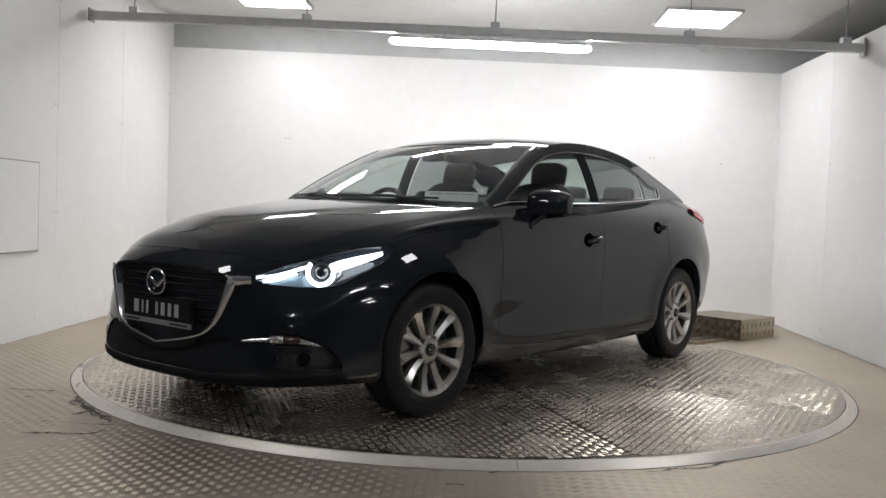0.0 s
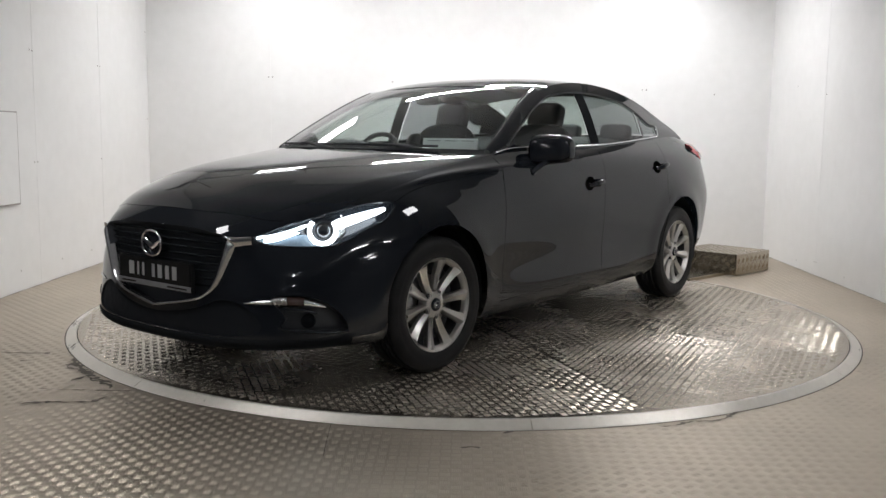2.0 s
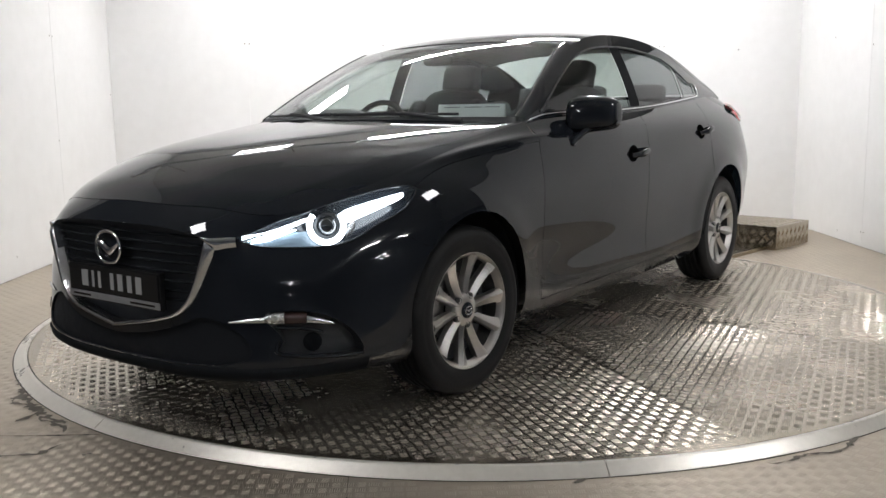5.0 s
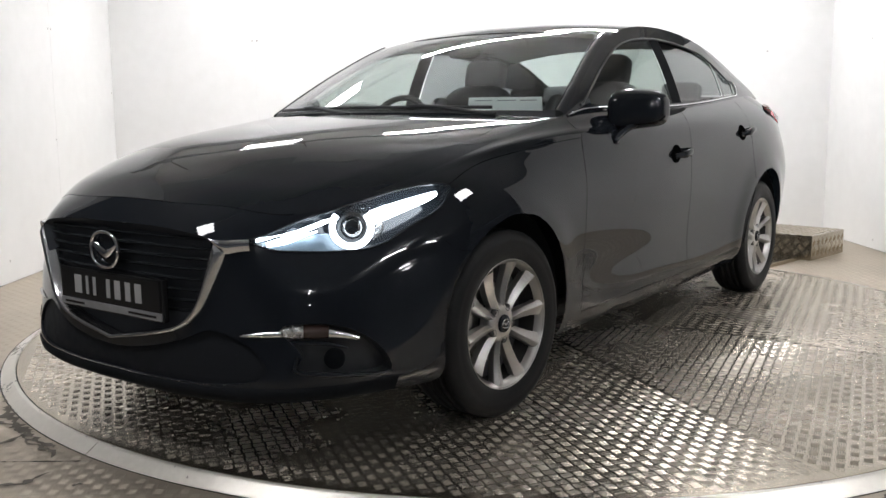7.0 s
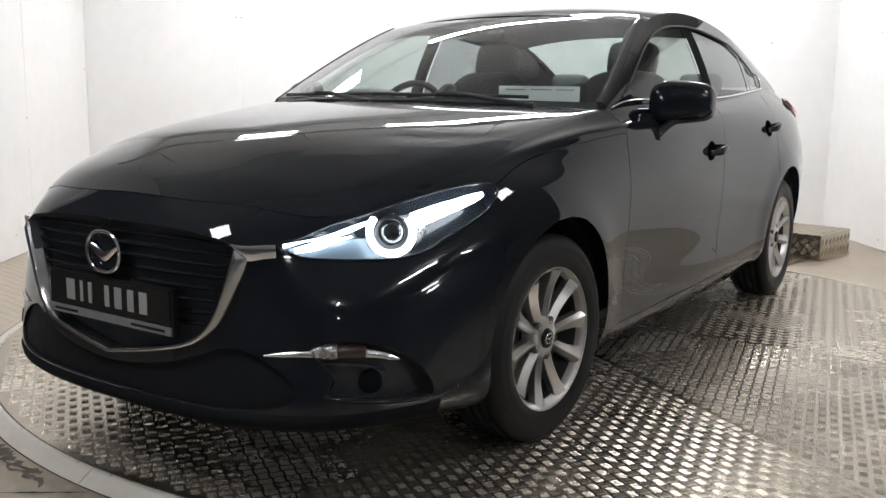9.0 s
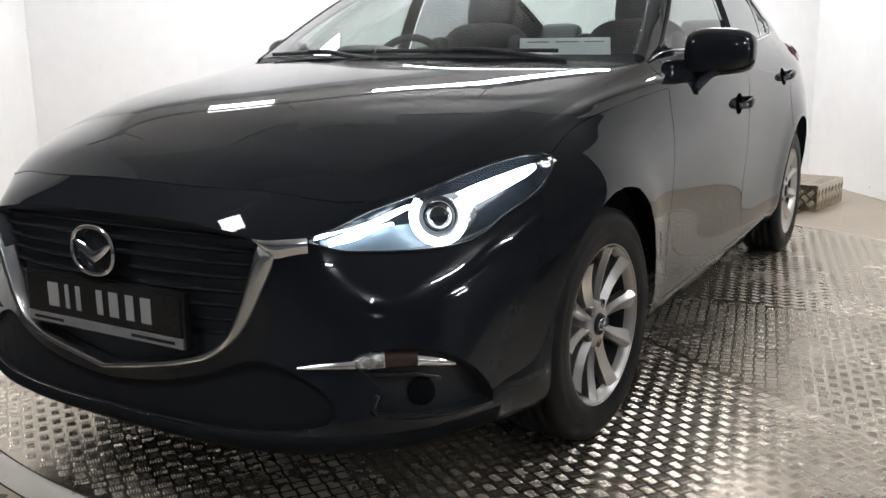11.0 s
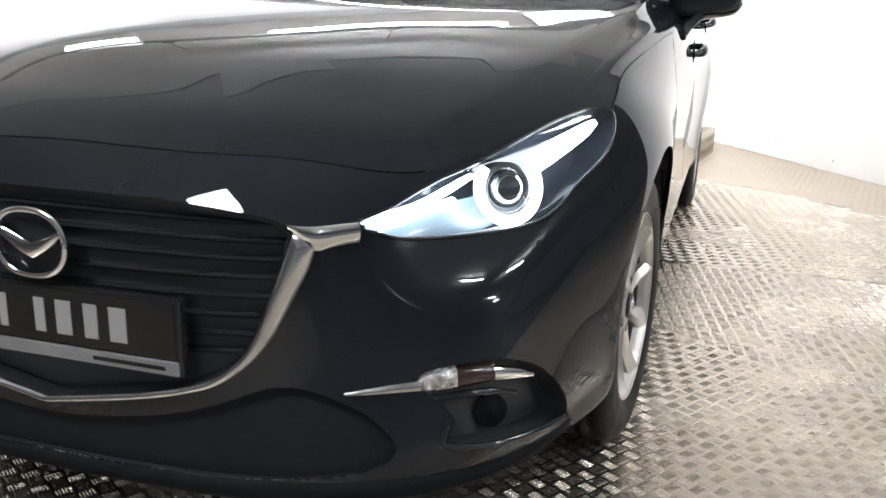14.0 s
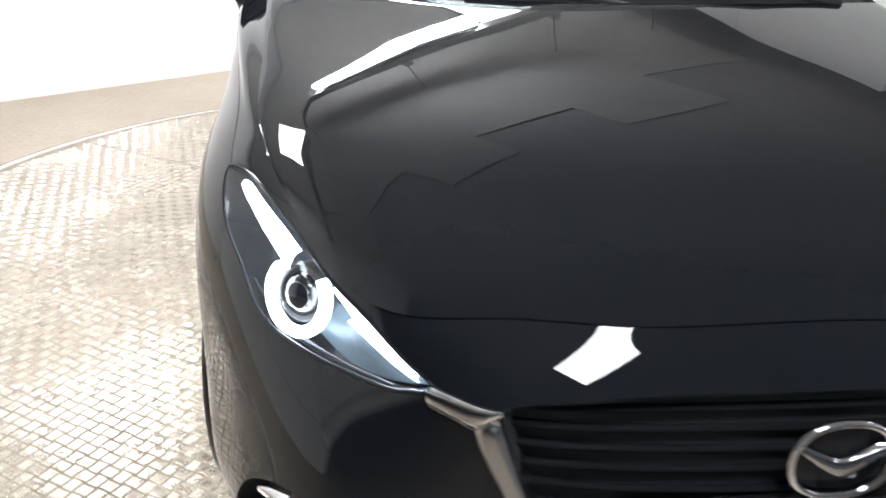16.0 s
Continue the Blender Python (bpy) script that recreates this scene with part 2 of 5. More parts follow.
bmesh.ops.translate(bm, vec=(0, 0, -.013), verts=[g for g in slab["geom"] if isinstance(g, bmesh.types.BMVert)])
bmesh.ops.recalc_face_normals(bm, faces=bm.faces)
bm.transform(SHEAR)
lining = part("ceiling_lining", bm, LINING)
lining.matrix_world = ROOM
tagged(lining, "white painted ceiling boards with a stepped front edge", "ceiling", kind="structure")
wall_left = structure("wall_left", (LEFT - .15, LEFT - .014, .46, BACK + .4, FLOOR_Z - .1, CEIL), WALL, "white boarded wall with visible joints and screws", "wall")
wall_back = structure("wall_back", (LEFT - .014, RIGHT + .014, BACK + .014, BACK + .12, FLOOR_Z - .25, TOP), WALL, "white boarded partition that stops below the ceiling", "wall")
wall_right = structure("wall_right", (RIGHT + .014, RIGHT + .12, .48, BACK + .014, FLOOR_Z - .25, TOP), WALL, "white boarded partition beside the turntable", "wall")
structure("wall_behind", (LEFT - .014, 12, BACK + .125, BACK + .3, FLOOR_Z - .25, CEIL), BEAM, "grey concrete beam above the partition", "wall")
structure("wall_far_side", (11.8, 12, -17, BACK + .125, FLOOR_Z - .25, CEIL), DIM, "dark concrete wall beyond the partition", "wall")
structure("wall_far_end", (-10, 12, -17, -16.8, FLOOR_Z - .25, CEIL), DIM, "dark concrete end wall of the garage", "wall")
structure("wall_far_left", (-10, -9.8, -16.8, 8, FLOOR_Z - .25, CEIL), DIM, "dark concrete side wall of the garage", "wall")


def boards(wall, axis, edges, z1, face, gap=.0012):
    """Boards 14 mm thick with fine open joints along a wall."""
    for a, b in zip(edges[:-1], edges[1:]):
        lo, hi = min(a, b) + gap, max(a, b) - gap
        dims = (face[0], face[1], lo, hi, FLOOR_Z - .09, z1) if axis == "y" else (lo, hi, face[0], face[1], FLOOR_Z - .09, z1)
        ob = boxed("board", dims, WALL, wall, "", gap)
        ob.data.transform(SHEAR)
        ob.matrix_world = ROOM


boards(wall_left, "y", [4.20, 3.03, 1.845, .64, .46], CEIL - .004, (LEFT - .014, LEFT))
boards(wall_back, "x", [LEFT, -1.07, .13, 1.33, 2.53, RIGHT], TOP, (BACK, BACK + .014), .0004)
boards(wall_right, "y", [BACK + .014, 2.88, 1.68, .48], TOP, (RIGHT, RIGHT + .014))


def screws(wall, spots, inward):
    for p in spots:
        v, f = lathe([(0, 0.0), (.0015, .004), (0, .007)], "z", 10)
        ob = sheet("screw", v, f, SCREW, wall)
        ob.matrix_world = ROOM @ Matrix.Translation((p[0], p[1], p[2] * (1 - SLOPE * (p[0] - 1.4) / 2.46))) @ Vector(inward).to_track_quat("Z", "Y").to_matrix().to_4x4()


screws(wall_left, [(LEFT + .0005, b, z) for b, z in ((1.81, 2.36), (1.86, 2.36), (1.80, 1.62), (1.84, 1.615), (3.00, 2.36), (3.05, 2.36), (3.00, 1.60), (3.045, 1.60), (1.81, .85), (1.86, .85),
                   (2.2, .12), (1.55, .12), (2.75, .12), (3.02, .85), (.62, 1.6), (4.16, 2.0), (4.16, 1.2))], (1, 0, 0))
screws(wall_back, [(a, BACK - .0005, z) for a, z in ((-1.09, 1.62), (-1.05, 1.62), (.11, 1.6), (1.31, 1.6), (1.35, 1.6), (2.51, 1.58), (2.55, 1.58), (3.2, 1.55))], (0, -1, 0))
screws(wall_right, [(RIGHT - .0005, b, z) for b, z in ((2.9, .10), (2.86, .10), (3.3, .06), (2.3, .06), (3.5, 1.6), (2.86, 1.5))], (-1, 0, 0))

cabinet = thing("meter_cabinet", "white flush wall cabinet with a thin dark edge", "wall cabinet")
cabinet.matrix_world = ROOM
boxed("door", (LEFT + .001, LEFT + .022, .62, 1.535, .600, 1.215), WALL, cabinet, "", .001)
boxed("frame", (LEFT - .001, LEFT + .020, .60, 1.545, .588, 1.223), SCREW, cabinet, "thin dark edge", .001)


# ---------------------------------------------------------------- lights that hang or sit in the ceiling
def panel_light(a, b, w=.60, d=.66):
    ob = thing("ceiling_panel_light", "square white light panel set on the concrete ceiling, switched on", "ceiling light", "ceiling panel lights")
    bm = bmesh.new()
    for x0, x1, y0, y1 in ((-w / 2 - .018, w / 2 + .018, -d / 2 - .018, -d / 2), (-w / 2 - .018, w / 2 + .018, d / 2, d / 2 + .018), (-w / 2 - .018, -w / 2, -d / 2, d / 2), (w / 2, w / 2 + .018, -d / 2, d / 2)):
        box(bm, x0, x1, y0, y1, -.022, .02, .002)
    part("frame", bm, GALV, ob, "thin metal frame")
    boxed("diffuser", (-w / 2, w / 2, -d / 2, d / 2, -.014, .02), PANEL_GLOW, ob, "glowing white diffuser", .001)
    ob.matrix_world = LEVEL @ pose(a, b, CEIL - .022)
    return ob


for a, b, w, d in ((2.645, 3.27, .60, .66), (-1.08, 3.18, .60, .66), (-1.54, -1.41, .66, .72), (3.20, -.95, .60, .66)):
    panel_light(a, b, w, d)

def garage_tube(a, b, along, length=.9):
    """A slim tube light under the garage ceiling, away from the turntable."""
    ob = thing("garage_tube_light", "slim white tube light under the garage ceiling, switched on", "tube light", "garage tube lights")
    ob.matrix_world = LEVEL @ pose(a, b, CEIL - .10, 0, 0, along)
    boxed("housing", (-length / 2, length / 2, -.03, .03, .03, .10), GALV, ob, "grey housing", .006)
    tubed("tube", [(x, 0, .005) for x in np.linspace(-length / 2 + .02, length / 2 - .02, 4)], .017, TUBE_GLOW, ob, "glowing white tube", 10)


for a, b, along in ((3.4, -3.95, 0), (5.7, -4.0, 0), (1.1, -5.6, 90), (8.2, -7.0, 0), (10.6, -8.4, 0), (-3.6, -6.0, 90), (-6.5, -10.5, 90), (2.2, -11.5, 90)):
    garage_tube(a, b, along)

RAIL_Y, RAIL_Z = 2.27, 2.350
rail = thing("cable_trunking", "grey metal cable trunking hung across the room on rods", "cable trunking")
rail.matrix_world = LEVEL
boxed("channel", (LEFT + .002, RIGHT - .06, RAIL_Y - .032, RAIL_Y + .032, RAIL_Z - .032, RAIL_Z + .032), GALV, rail, "", .003)
boxed("end_plate", (RIGHT - .07, RIGHT - .055, RAIL_Y - .045, RAIL_Y + .045, RAIL_Z - .06, RAIL_Z + .075), GALV, rail, "", .002)
boxed("end_plate", (LEFT + .001, LEFT + .014, RAIL_Y - .05, RAIL_Y + .05, RAIL_Z - .05, RAIL_Z + .05), SCREW, rail, "", .002)
for a in (-1.92, -.56, .90, 2.38, 3.55):
    tubed("rod", [(a, RAIL_Y, RAIL_Z + .03), (a, RAIL_Y, CEIL)], .005, SCREW, rail, "thin threaded rod", 6)
    boxed("clamp", (a - .035, a + .035, RAIL_Y - .036, RAIL_Y + .036, RAIL_Z + .030, RAIL_Z + .075), GALV, rail, "", .004)

batten = thing("tube_light", "long white tube light under the trunking, switched on", "tube light")
batten.matrix_world = LEVEL
A0, A1, TZ = .095, 1.640, RAIL_Z - .093
boxed("housing", (A0 + .03, A1 - .03, RAIL_Y - .045, RAIL_Y + .045, TZ + .014, TZ + .040), GALV, batten, "grey housing", .006)
ends = np.array([0, .012, .035, .06])
xs = np.r_[A0 + ends, np.linspace(A0 + .15, A1 - .15, 6), A1 - ends[::-1]]
rad = np.r_[.018, .03, .04, .044, [.044] * 6, .044, .04, .03, .018]
tubed("diffuser", [(x, RAIL_Y, TZ) for x in xs], rad, TUBE_GLOW, batten, "glowing white tube", 16, .72)
for a in (.52, 1.22):
    boxed("bracket", (a - .02, a + .02, RAIL_Y - .02, RAIL_Y + .02, TZ + .036, RAIL_Z - .03), GALV, batten, "", .002)

sensor = thing("motion_detector", "small white ceiling sensor under the trunking", "sensor")
v, f = lathe([(0, .062), (-.012, .066), (-.02, .05), (-.042, .018), (-.046, 0)], "z", 24)
sheet("dome", v, f, WALL, sensor)
v, f = lathe([(.004, 0), (.004, .05), (0, .06), (-.004, .062)], "z", 24)
sheet("base", v, f, WALL, sensor)
sensor.matrix_world = LEVEL @ pose(2.50, RAIL_Y, RAIL_Z - .034)


# ---------------------------------------------------------------- checker plate step in the corner
def tread(points, angles, z, length=.026, width=.0040, gap=.0068, height=.0018):
    """Five ridge bars for each point; verts and faces of them all."""
    n = len(points)
    k = (np.arange(5) - 2) * gap
    c, s = np.cos(angles), np.sin(angles)
    a, b = np.stack([c, s], -1), np.stack([-s, c], -1)
    mid = points[:, None] + k[None, :, None] * b[:, None]
    base = [(-.5, -.5, 0), (.5, -.5, 0), (.5, .5, 0), (-.5, .5, 0), (-.30, 0, 1), (.30, 0, 1)]
    out = np.empty((n, 5, 6, 3))
    for i, (x, y, h) in enumerate(base):
        out[:, :, i, :2] = mid + x * length * a[:, None] + y * width * b[:, None]
        out[:, :, i, 2] = z + h * height
    idx = np.arange(n * 5)[:, None, None] * 6
    quads = (idx + np.array([[0, 1, 5, 4], [2, 3, 4, 5]])).reshape(-1, 4)
    tris = (idx + np.array([[1, 2, 5], [3, 0, 4]])).reshape(-1, 3)
    return out.reshape(-1, 3), quads, tris


def round_tread(points, angles, z, length=.027, width=.0056, gap=.0068, worn=False):
    """Like tread(), with bars of a rounded section, or of a plainer one where they are worn."""
    n = len(points)
    c, s = np.cos(angles), np.sin(angles)
    a, b = np.stack([c, s], -1), np.stack([-s, c], -1)
    mid = points[:, None] + ((np.arange(5) - 2) * gap)[None, :, None] * b[:, None]
    section = ((-.5, 0), (-.17, .0007), (.17, .0007), (.5, 0)) if worn else ((-.5, 0), (-.34, .0008), (-.06, .00122), (.06, .00122), (.34, .0008), (.5, 0))
    m = len(section)
    base = [(-.5, -.4, 0), (-.5, .4, 0)] + [(-.33, y, h) for y, h in section] + [(.33, y, h) for y, h in section] + [(.5, -.4, 0), (.5, .4, 0)]
    out = np.empty((n, 5, len(base), 3))
    for i, (x, y, h) in enumerate(base):
        out[:, :, i, :2] = mid + x * length * a[:, None] + y * width * b[:, None]
        out[:, :, i, 2] = np.broadcast_to(z, n)[:, None] + h
    idx = np.arange(n * 5)[:, None, None] * len(base)
    lo, hi, k = 2, 2 + m, m // 2 - 1
    quads = [(lo + i, hi + i, hi + i + 1, lo + i + 1) for i in range(m - 1)] + [(0, lo + k, lo + k + 1, 1), (hi + m, hi + m + 1, hi + k + 1, hi + k)]
    tris = []
    for i in range(k):
        tris += [(0, lo + i, lo + i + 1), (1, lo + k + 1 + i, lo + k + 2 + i), (hi + m, hi + i + 1, hi + i), (hi + m + 1, hi + k + 2 + i, hi + k + 1 + i)]
    return out.reshape(-1, 3), (idx + np.array(quads)).reshape(-1, 4), (idx + np.array(tris)).reshape(-1, 3)


def big_mesh(name, verts, quads, tris, mat, parent, label):
    me = bpy.data.meshes.new(name)
    nv, nq, nt = len(verts), len(quads), len(tris)
    me.vertices.add(nv)
    me.vertices.foreach_set("co", verts.astype(np.float32).ravel())
    me.loops.add(nq * 4 + nt * 3)
    me.loops.foreach_set("vertex_index", np.r_[quads.ravel(), tris.ravel()].astype(np.int32))
    me.polygons.add(nq + nt)
    me.polygons.foreach_set("loop_start", np.r_[np.arange(nq) * 4, nq * 4 + np.arange(nt) * 3].astype(np.int32))
    me.update(calc_edges=True)
    me.materials.append(mat)
    ob = link(name, me, parent, label, False)
    return tagged(ob, kind="stuff")


def lattice(angle, pitch, lo, hi, origin=(0.0, 0.0)):
    """Cell middles of a square lattice turned by angle, over a square, and the bar angle of each cell."""
    n = int((hi - lo) / pitch) + 2
    i, j = np.meshgrid(np.arange(n), np.arange(n), indexing="ij")
    x, y = lo + i * pitch, lo + j * pitch
    c, s = math.cos(angle), math.sin(angle)
    p = np.stack([x * c - y * s + origin[0], x * s + y * c + origin[1]], -1).reshape(-1, 2)
    return p, (angle + np.where((i + j) % 2 == 0, 0, math.pi / 2)).ravel()


PITCH = .037
step = thing("step_box", "low aluminium tread plate step box in the corner", "step")
SH = .174
step.matrix_world = ROOM @ pose(3.057, 2.762, floor_z(2.85), 0, 0, 44.8) @ Matrix.Translation((.2775, .29, 0))
boxed("box_body", (-.2775, .2775, -.29, .29, 0, SH), TABLE_ALU, step, "", .004)
p, ang = lattice(radians(45), .05, -.6, .6)
keep = (np.abs(p[:, 0]) < .25) & (np.abs(p[:, 1]) < .26)
big_mesh("tread_pattern", *tread(p[keep], ang[keep], SH, .034, .007, .009, .0025), TABLE_ALU, step, "")
for side in range(2):
    v, q, t = tread(*[a[(np.abs(p[:, 0]) < .25) & (np.abs(p[:, 1]) < .06)] for a in (p, ang)], 0.0, .034, .007, .009, .0025)
    ob = big_mesh("tread_pattern", v, q, t, TABLE_ALU, step, "")
    ob.matrix_local = pose(0, -.29, SH / 2, 90, 0, 0) if side == 0 else pose(-.2775, 0, SH / 2, 90, 0, -90)


ramp = thing("floor_plate", "low raised aluminium plate in front of the step", "metal plate")
ramp.matrix_world = ROOM @ pose(3.06, 2.80, floor_z(2.80), 0, 0, 44.8)
boxed("plate_body", (-.62, -.03, .05, .55, 0, .028), TABLE_ALU, ramp, "", .003)


# ---------------------------------------------------------------- turntable
turntable = thing("turntable", "round aluminium tread plate turntable with a plain metal rim", "turntable", at=(HUB[0], HUB[1], 0))


def disc(name, radii, zs, mat, parent, label="", a0=0.0, a1=2 * math.pi, steps=128):
    ang = np.linspace(a0, a1, steps + 1)
    v = np.stack([np.stack([r * np.cos(ang), r * np.sin(ang), np.full_like(ang, z)], -1) for r, z in zip(radii, zs)], 1)
    return sheet(name, v.reshape(-1, 3), grid_faces(steps + 1, len(radii)), mat, parent, label, smooth=False)


SEAM_DIR = radians(-34)
SEAM_N = np.array([math.sin(-SEAM_DIR), math.cos(SEAM_DIR)])
SEAM_OFF = 1.122 - SEAM_N @ HUB


def plate_half(name, sign):
    """One half of the deck, on one side of the seam."""
    cut = sign * SEAM_OFF + .0006
    half = math.acos(max(-1, min(1, cut / RING_IN)))
    mid = math.atan2(SEAM_N[1] * sign, SEAM_N[0] * sign)
    ang = np.linspace(mid - half, mid + half, 129)
    r = RING_IN - .001
    rim = np.stack([r * np.cos(ang), r * np.sin(ang)], -1)
    v = [(x, y, z) for z in (0.0, -.006) for x, y in rim]
    n = len(rim)
    f = [tuple(range(n)), tuple(range(2 * n - 1, n - 1, -1))] + [(i, i + n, (i + 1) % n + n, (i + 1) % n) for i in range(n)]
    return sheet(name, v, f, TABLE_ALU, turntable, "", False)


plate_half("deck_plate", 1)
plate_half("deck_plate", -1)
disc("gap_ring", (2.2, RING_IN + .004), (-.0055, -.0055), GAP, turntable, "dark gap inside the rim")
rim_start = math.atan2(-.325 - HUB[1], 1.568 - HUB[0])
for k in range(8):
    # a strip that slopes from the deck's edge down to the floor
    ang = np.linspace(rim_start + k * math.pi / 4 + .0008, rim_start + (k + 1) * math.pi / 4 - .0008, 25)
    c, s_ = np.cos(ang), np.sin(ang)
    foot = floor_z(to_room(HUB + RING_OUT * np.stack([c, s_], -1))[:, 1])
    rows = [(RING_IN + .0035, foot * 0 - .008), (RING_IN + .0045, foot * 0 + .0004), (RING_IN + .014, foot * 0), (RING_IN + .018, foot * .04), (RING_OUT - .004, foot * .86), (RING_OUT, foot * .93), (RING_OUT + .0005, foot - .002)]
    v = np.stack([np.stack([r * c, r * s_, z], -1) for r, z in rows], 1)
    sheet("rim_strip", v.reshape(-1, 3), grid_faces(25, len(rows)), RING_ALU, turntable, "", smooth=False)
    v = np.stack([np.stack([(RING_OUT + d) * c, (RING_OUT + d) * s_, foot + .0008], -1) for d in (-.003, .005)], 1)
    sheet("outer_gap", v.reshape(-1, 3), grid_faces(25, 2), GAP, turntable, "dark gap outside the rim", smooth=False)
    for t in (1, 6, 12, 18, 23):
        v, f = lathe([(.0004, .0055), (.0012, .005), (.0016, .002)], "z", 8)
        sheet("rim_screw", v + np.array([(RING_IN + .0085) * c[t], (RING_IN + .0085) * s_[t], 0]), f, SCREW, turntable)

# the deck's tread: one plate in front of the slanted seam, one behind it, and one behind the cross joint
CROSS = 1.535 - HUB[1]
boxed("deck_joint", (-2.04, 2.04, CROSS - .0006, CROSS + .0006, -.004, .0004), GAP, turntable, "fine joint between deck plates", 0)
for front, near, angle in ((1, 1, SEAM_DIR + math.pi / 4), (1, -1, SEAM_DIR), (-1, 1, SEAM_DIR)):
    p, ang = lattice(angle, PITCH, -2.2, 2.2, (.011, .017) if front < 0 else (0, 0))
    keep = (np.hypot(p[:, 0], p[:, 1]) < RING_IN - .03) & (near * (p @ SEAM_N - SEAM_OFF) > .006)
    if near > 0:
        keep &= (p[:, 1] < CROSS - .006) if front > 0 else (p[:, 1] > CROSS + .006)
    big_mesh("tread_pattern", *round_tread(p[keep], ang[keep], 0.0), BAR_ALU, turntable, "worn bright five-bar tread pattern")

for lo, hi, angle in ((-9, 1.05, radians(TURN)), (1.05, 9, radians(TURN + 45))):
    p, ang = lattice(angle, PITCH, -6.5, 6.5)
    r = to_room(p)
    q = p - HUB
    keep = (np.hypot(*q.T) > RING_OUT + .022) & (r[:, 0] > max(LEFT + .02, lo)) & (r[:, 0] < min(RIGHT - .02, hi)) & (r[:, 1] > -2.23) & (r[:, 1] < BACK - .02)
    ob = big_mesh("floor_tread_pattern", *round_tread(p[keep], ang[keep], floor_z(r[keep, 1]), worn=True), FLOOR_BAR, None, "")
    tagged(ob, "raised five-bar pattern of the worn tread plate floor", "floor pattern", kind="stuff")

# dirt that has settled in the joints of the floor plates, and the joints themselves
dirt_rng = np.random.default_rng(5)


def streak(points, width, mat, name, label, wander=.012, step_len=.015):
    p = np.array(points, float)
    d = np.r_[0, np.cumsum(np.linalg.norm(np.diff(p, axis=0), axis=1))]
    k = np.linspace(0, d[-1], max(6, int(d[-1] / step_len)))
    q = np.stack([np.interp(k, d, p[:, i]) for i in range(2)], -1)
    t = np.gradient(q, axis=0)
    t /= np.linalg.norm(t, axis=1)[:, None]
    n = np.stack([-t[:, 1], t[:, 0]], -1)
    drift = np.convolve(dirt_rng.normal(0, wander, len(k) + 8), np.ones(9) / 3, "valid")
    w = .6 * width * np.clip(dirt_rng.lognormal(-.2, .7, len(k)), .15, 2.6)
    w[[0, -1]] = .0005
    a, b = q + n * (drift + w)[:, None], q + n * (drift - w)[:, None]
    v = np.concatenate([np.c_[e, floor_z(to_room(e)[:, 1]) + .0026] for e in (a, b)])
    m = len(k)
    ob = sheet(name, v, [(i, i + 1, m + i + 1, m + i) for i in range(m - 1)], mat, FLOOR, label, False)
    ob.matrix_parent_inverse = ROOM.inverted()
    return ob


FLOOR = bpy.data.objects["floor"]
for name, width, label, line in (
        ("joint", 0.004, "dirty joint between floor plates", [(-0.359, -1.291), (-0.191, -1.180), (0.018, -1.023)]),
        ("dirt_streak", 0.012, "dark dirt settled in a floor joint", [(-0.209, -1.436), (-0.145, -1.342), (-0.005, -1.247), (-0.026, -1.145)]),
        ("dirt_streak", 0.02, "dark dirt along the turntable rim", [(-0.943, -0.797), (-0.627, -0.938), (-0.399, -1.003), (-0.189, -1.047)]),
        ("dirt_streak", 0.012, "dark dirt settled on the floor", [(-0.352, -1.120), (-0.391, -1.047), (-0.391, -0.983)]),
        ("dirt_streak", 0.01, "dark dirt settled on the floor", [(0.135, -1.169), (0.157, -1.144)]),
        ("dirt_streak", 0.01, "dark dirt settled on the floor", [(-0.879, -1.086), (-0.840, -1.030)]),
        ("dirt_streak", 0.008, "dark dirt settled on the floor", [(1.513, -0.711), (1.536, -0.647)]),
        ("dirt_streak", 0.01, "dark dirt along the turntable rim", [(1.966, -0.006), (2.043, 0.056), (2.107, 0.235), (2.143, 0.395)]),
        ("dirt_streak", 0.01, "dark dirt along the turntable rim", [(1.543, -0.479), (1.580, -0.430)]),
        ("joint", 0.0013, "fine joint between floor plates", [(0.961, -0.803), (1.204, -1.092)]),
        ("dirt_streak", 0.014, "dark dirt settled in a floor joint", [(-1.117, -1.075), (-0.891, -0.926)]),
        ("dirt_streak", 0.014, "dark dirt settled in a floor joint", [(-0.634, -0.965), (-0.106, -1.080)]),
):
    streak(line, width, DIRT if name != "joint" else GAP, name, label, .012 if name != "joint" else .0008)
for a0, b0, a1, b1 in ((LEFT + .006, .5, LEFT + .006, 1.6), (LEFT + .006, 1.6, LEFT + .006, 4.1), (RIGHT - .006, .6, RIGHT - .006, 2.4), (RIGHT - .006, 2.4, RIGHT - .006, 4.1)):
    streak([room_xyz(a0, b0)[:2], room_xyz(a1, b1)[:2]], .005, DIRT, "dirt_streak", "dark dirt along the foot of the wall", .002, .04)
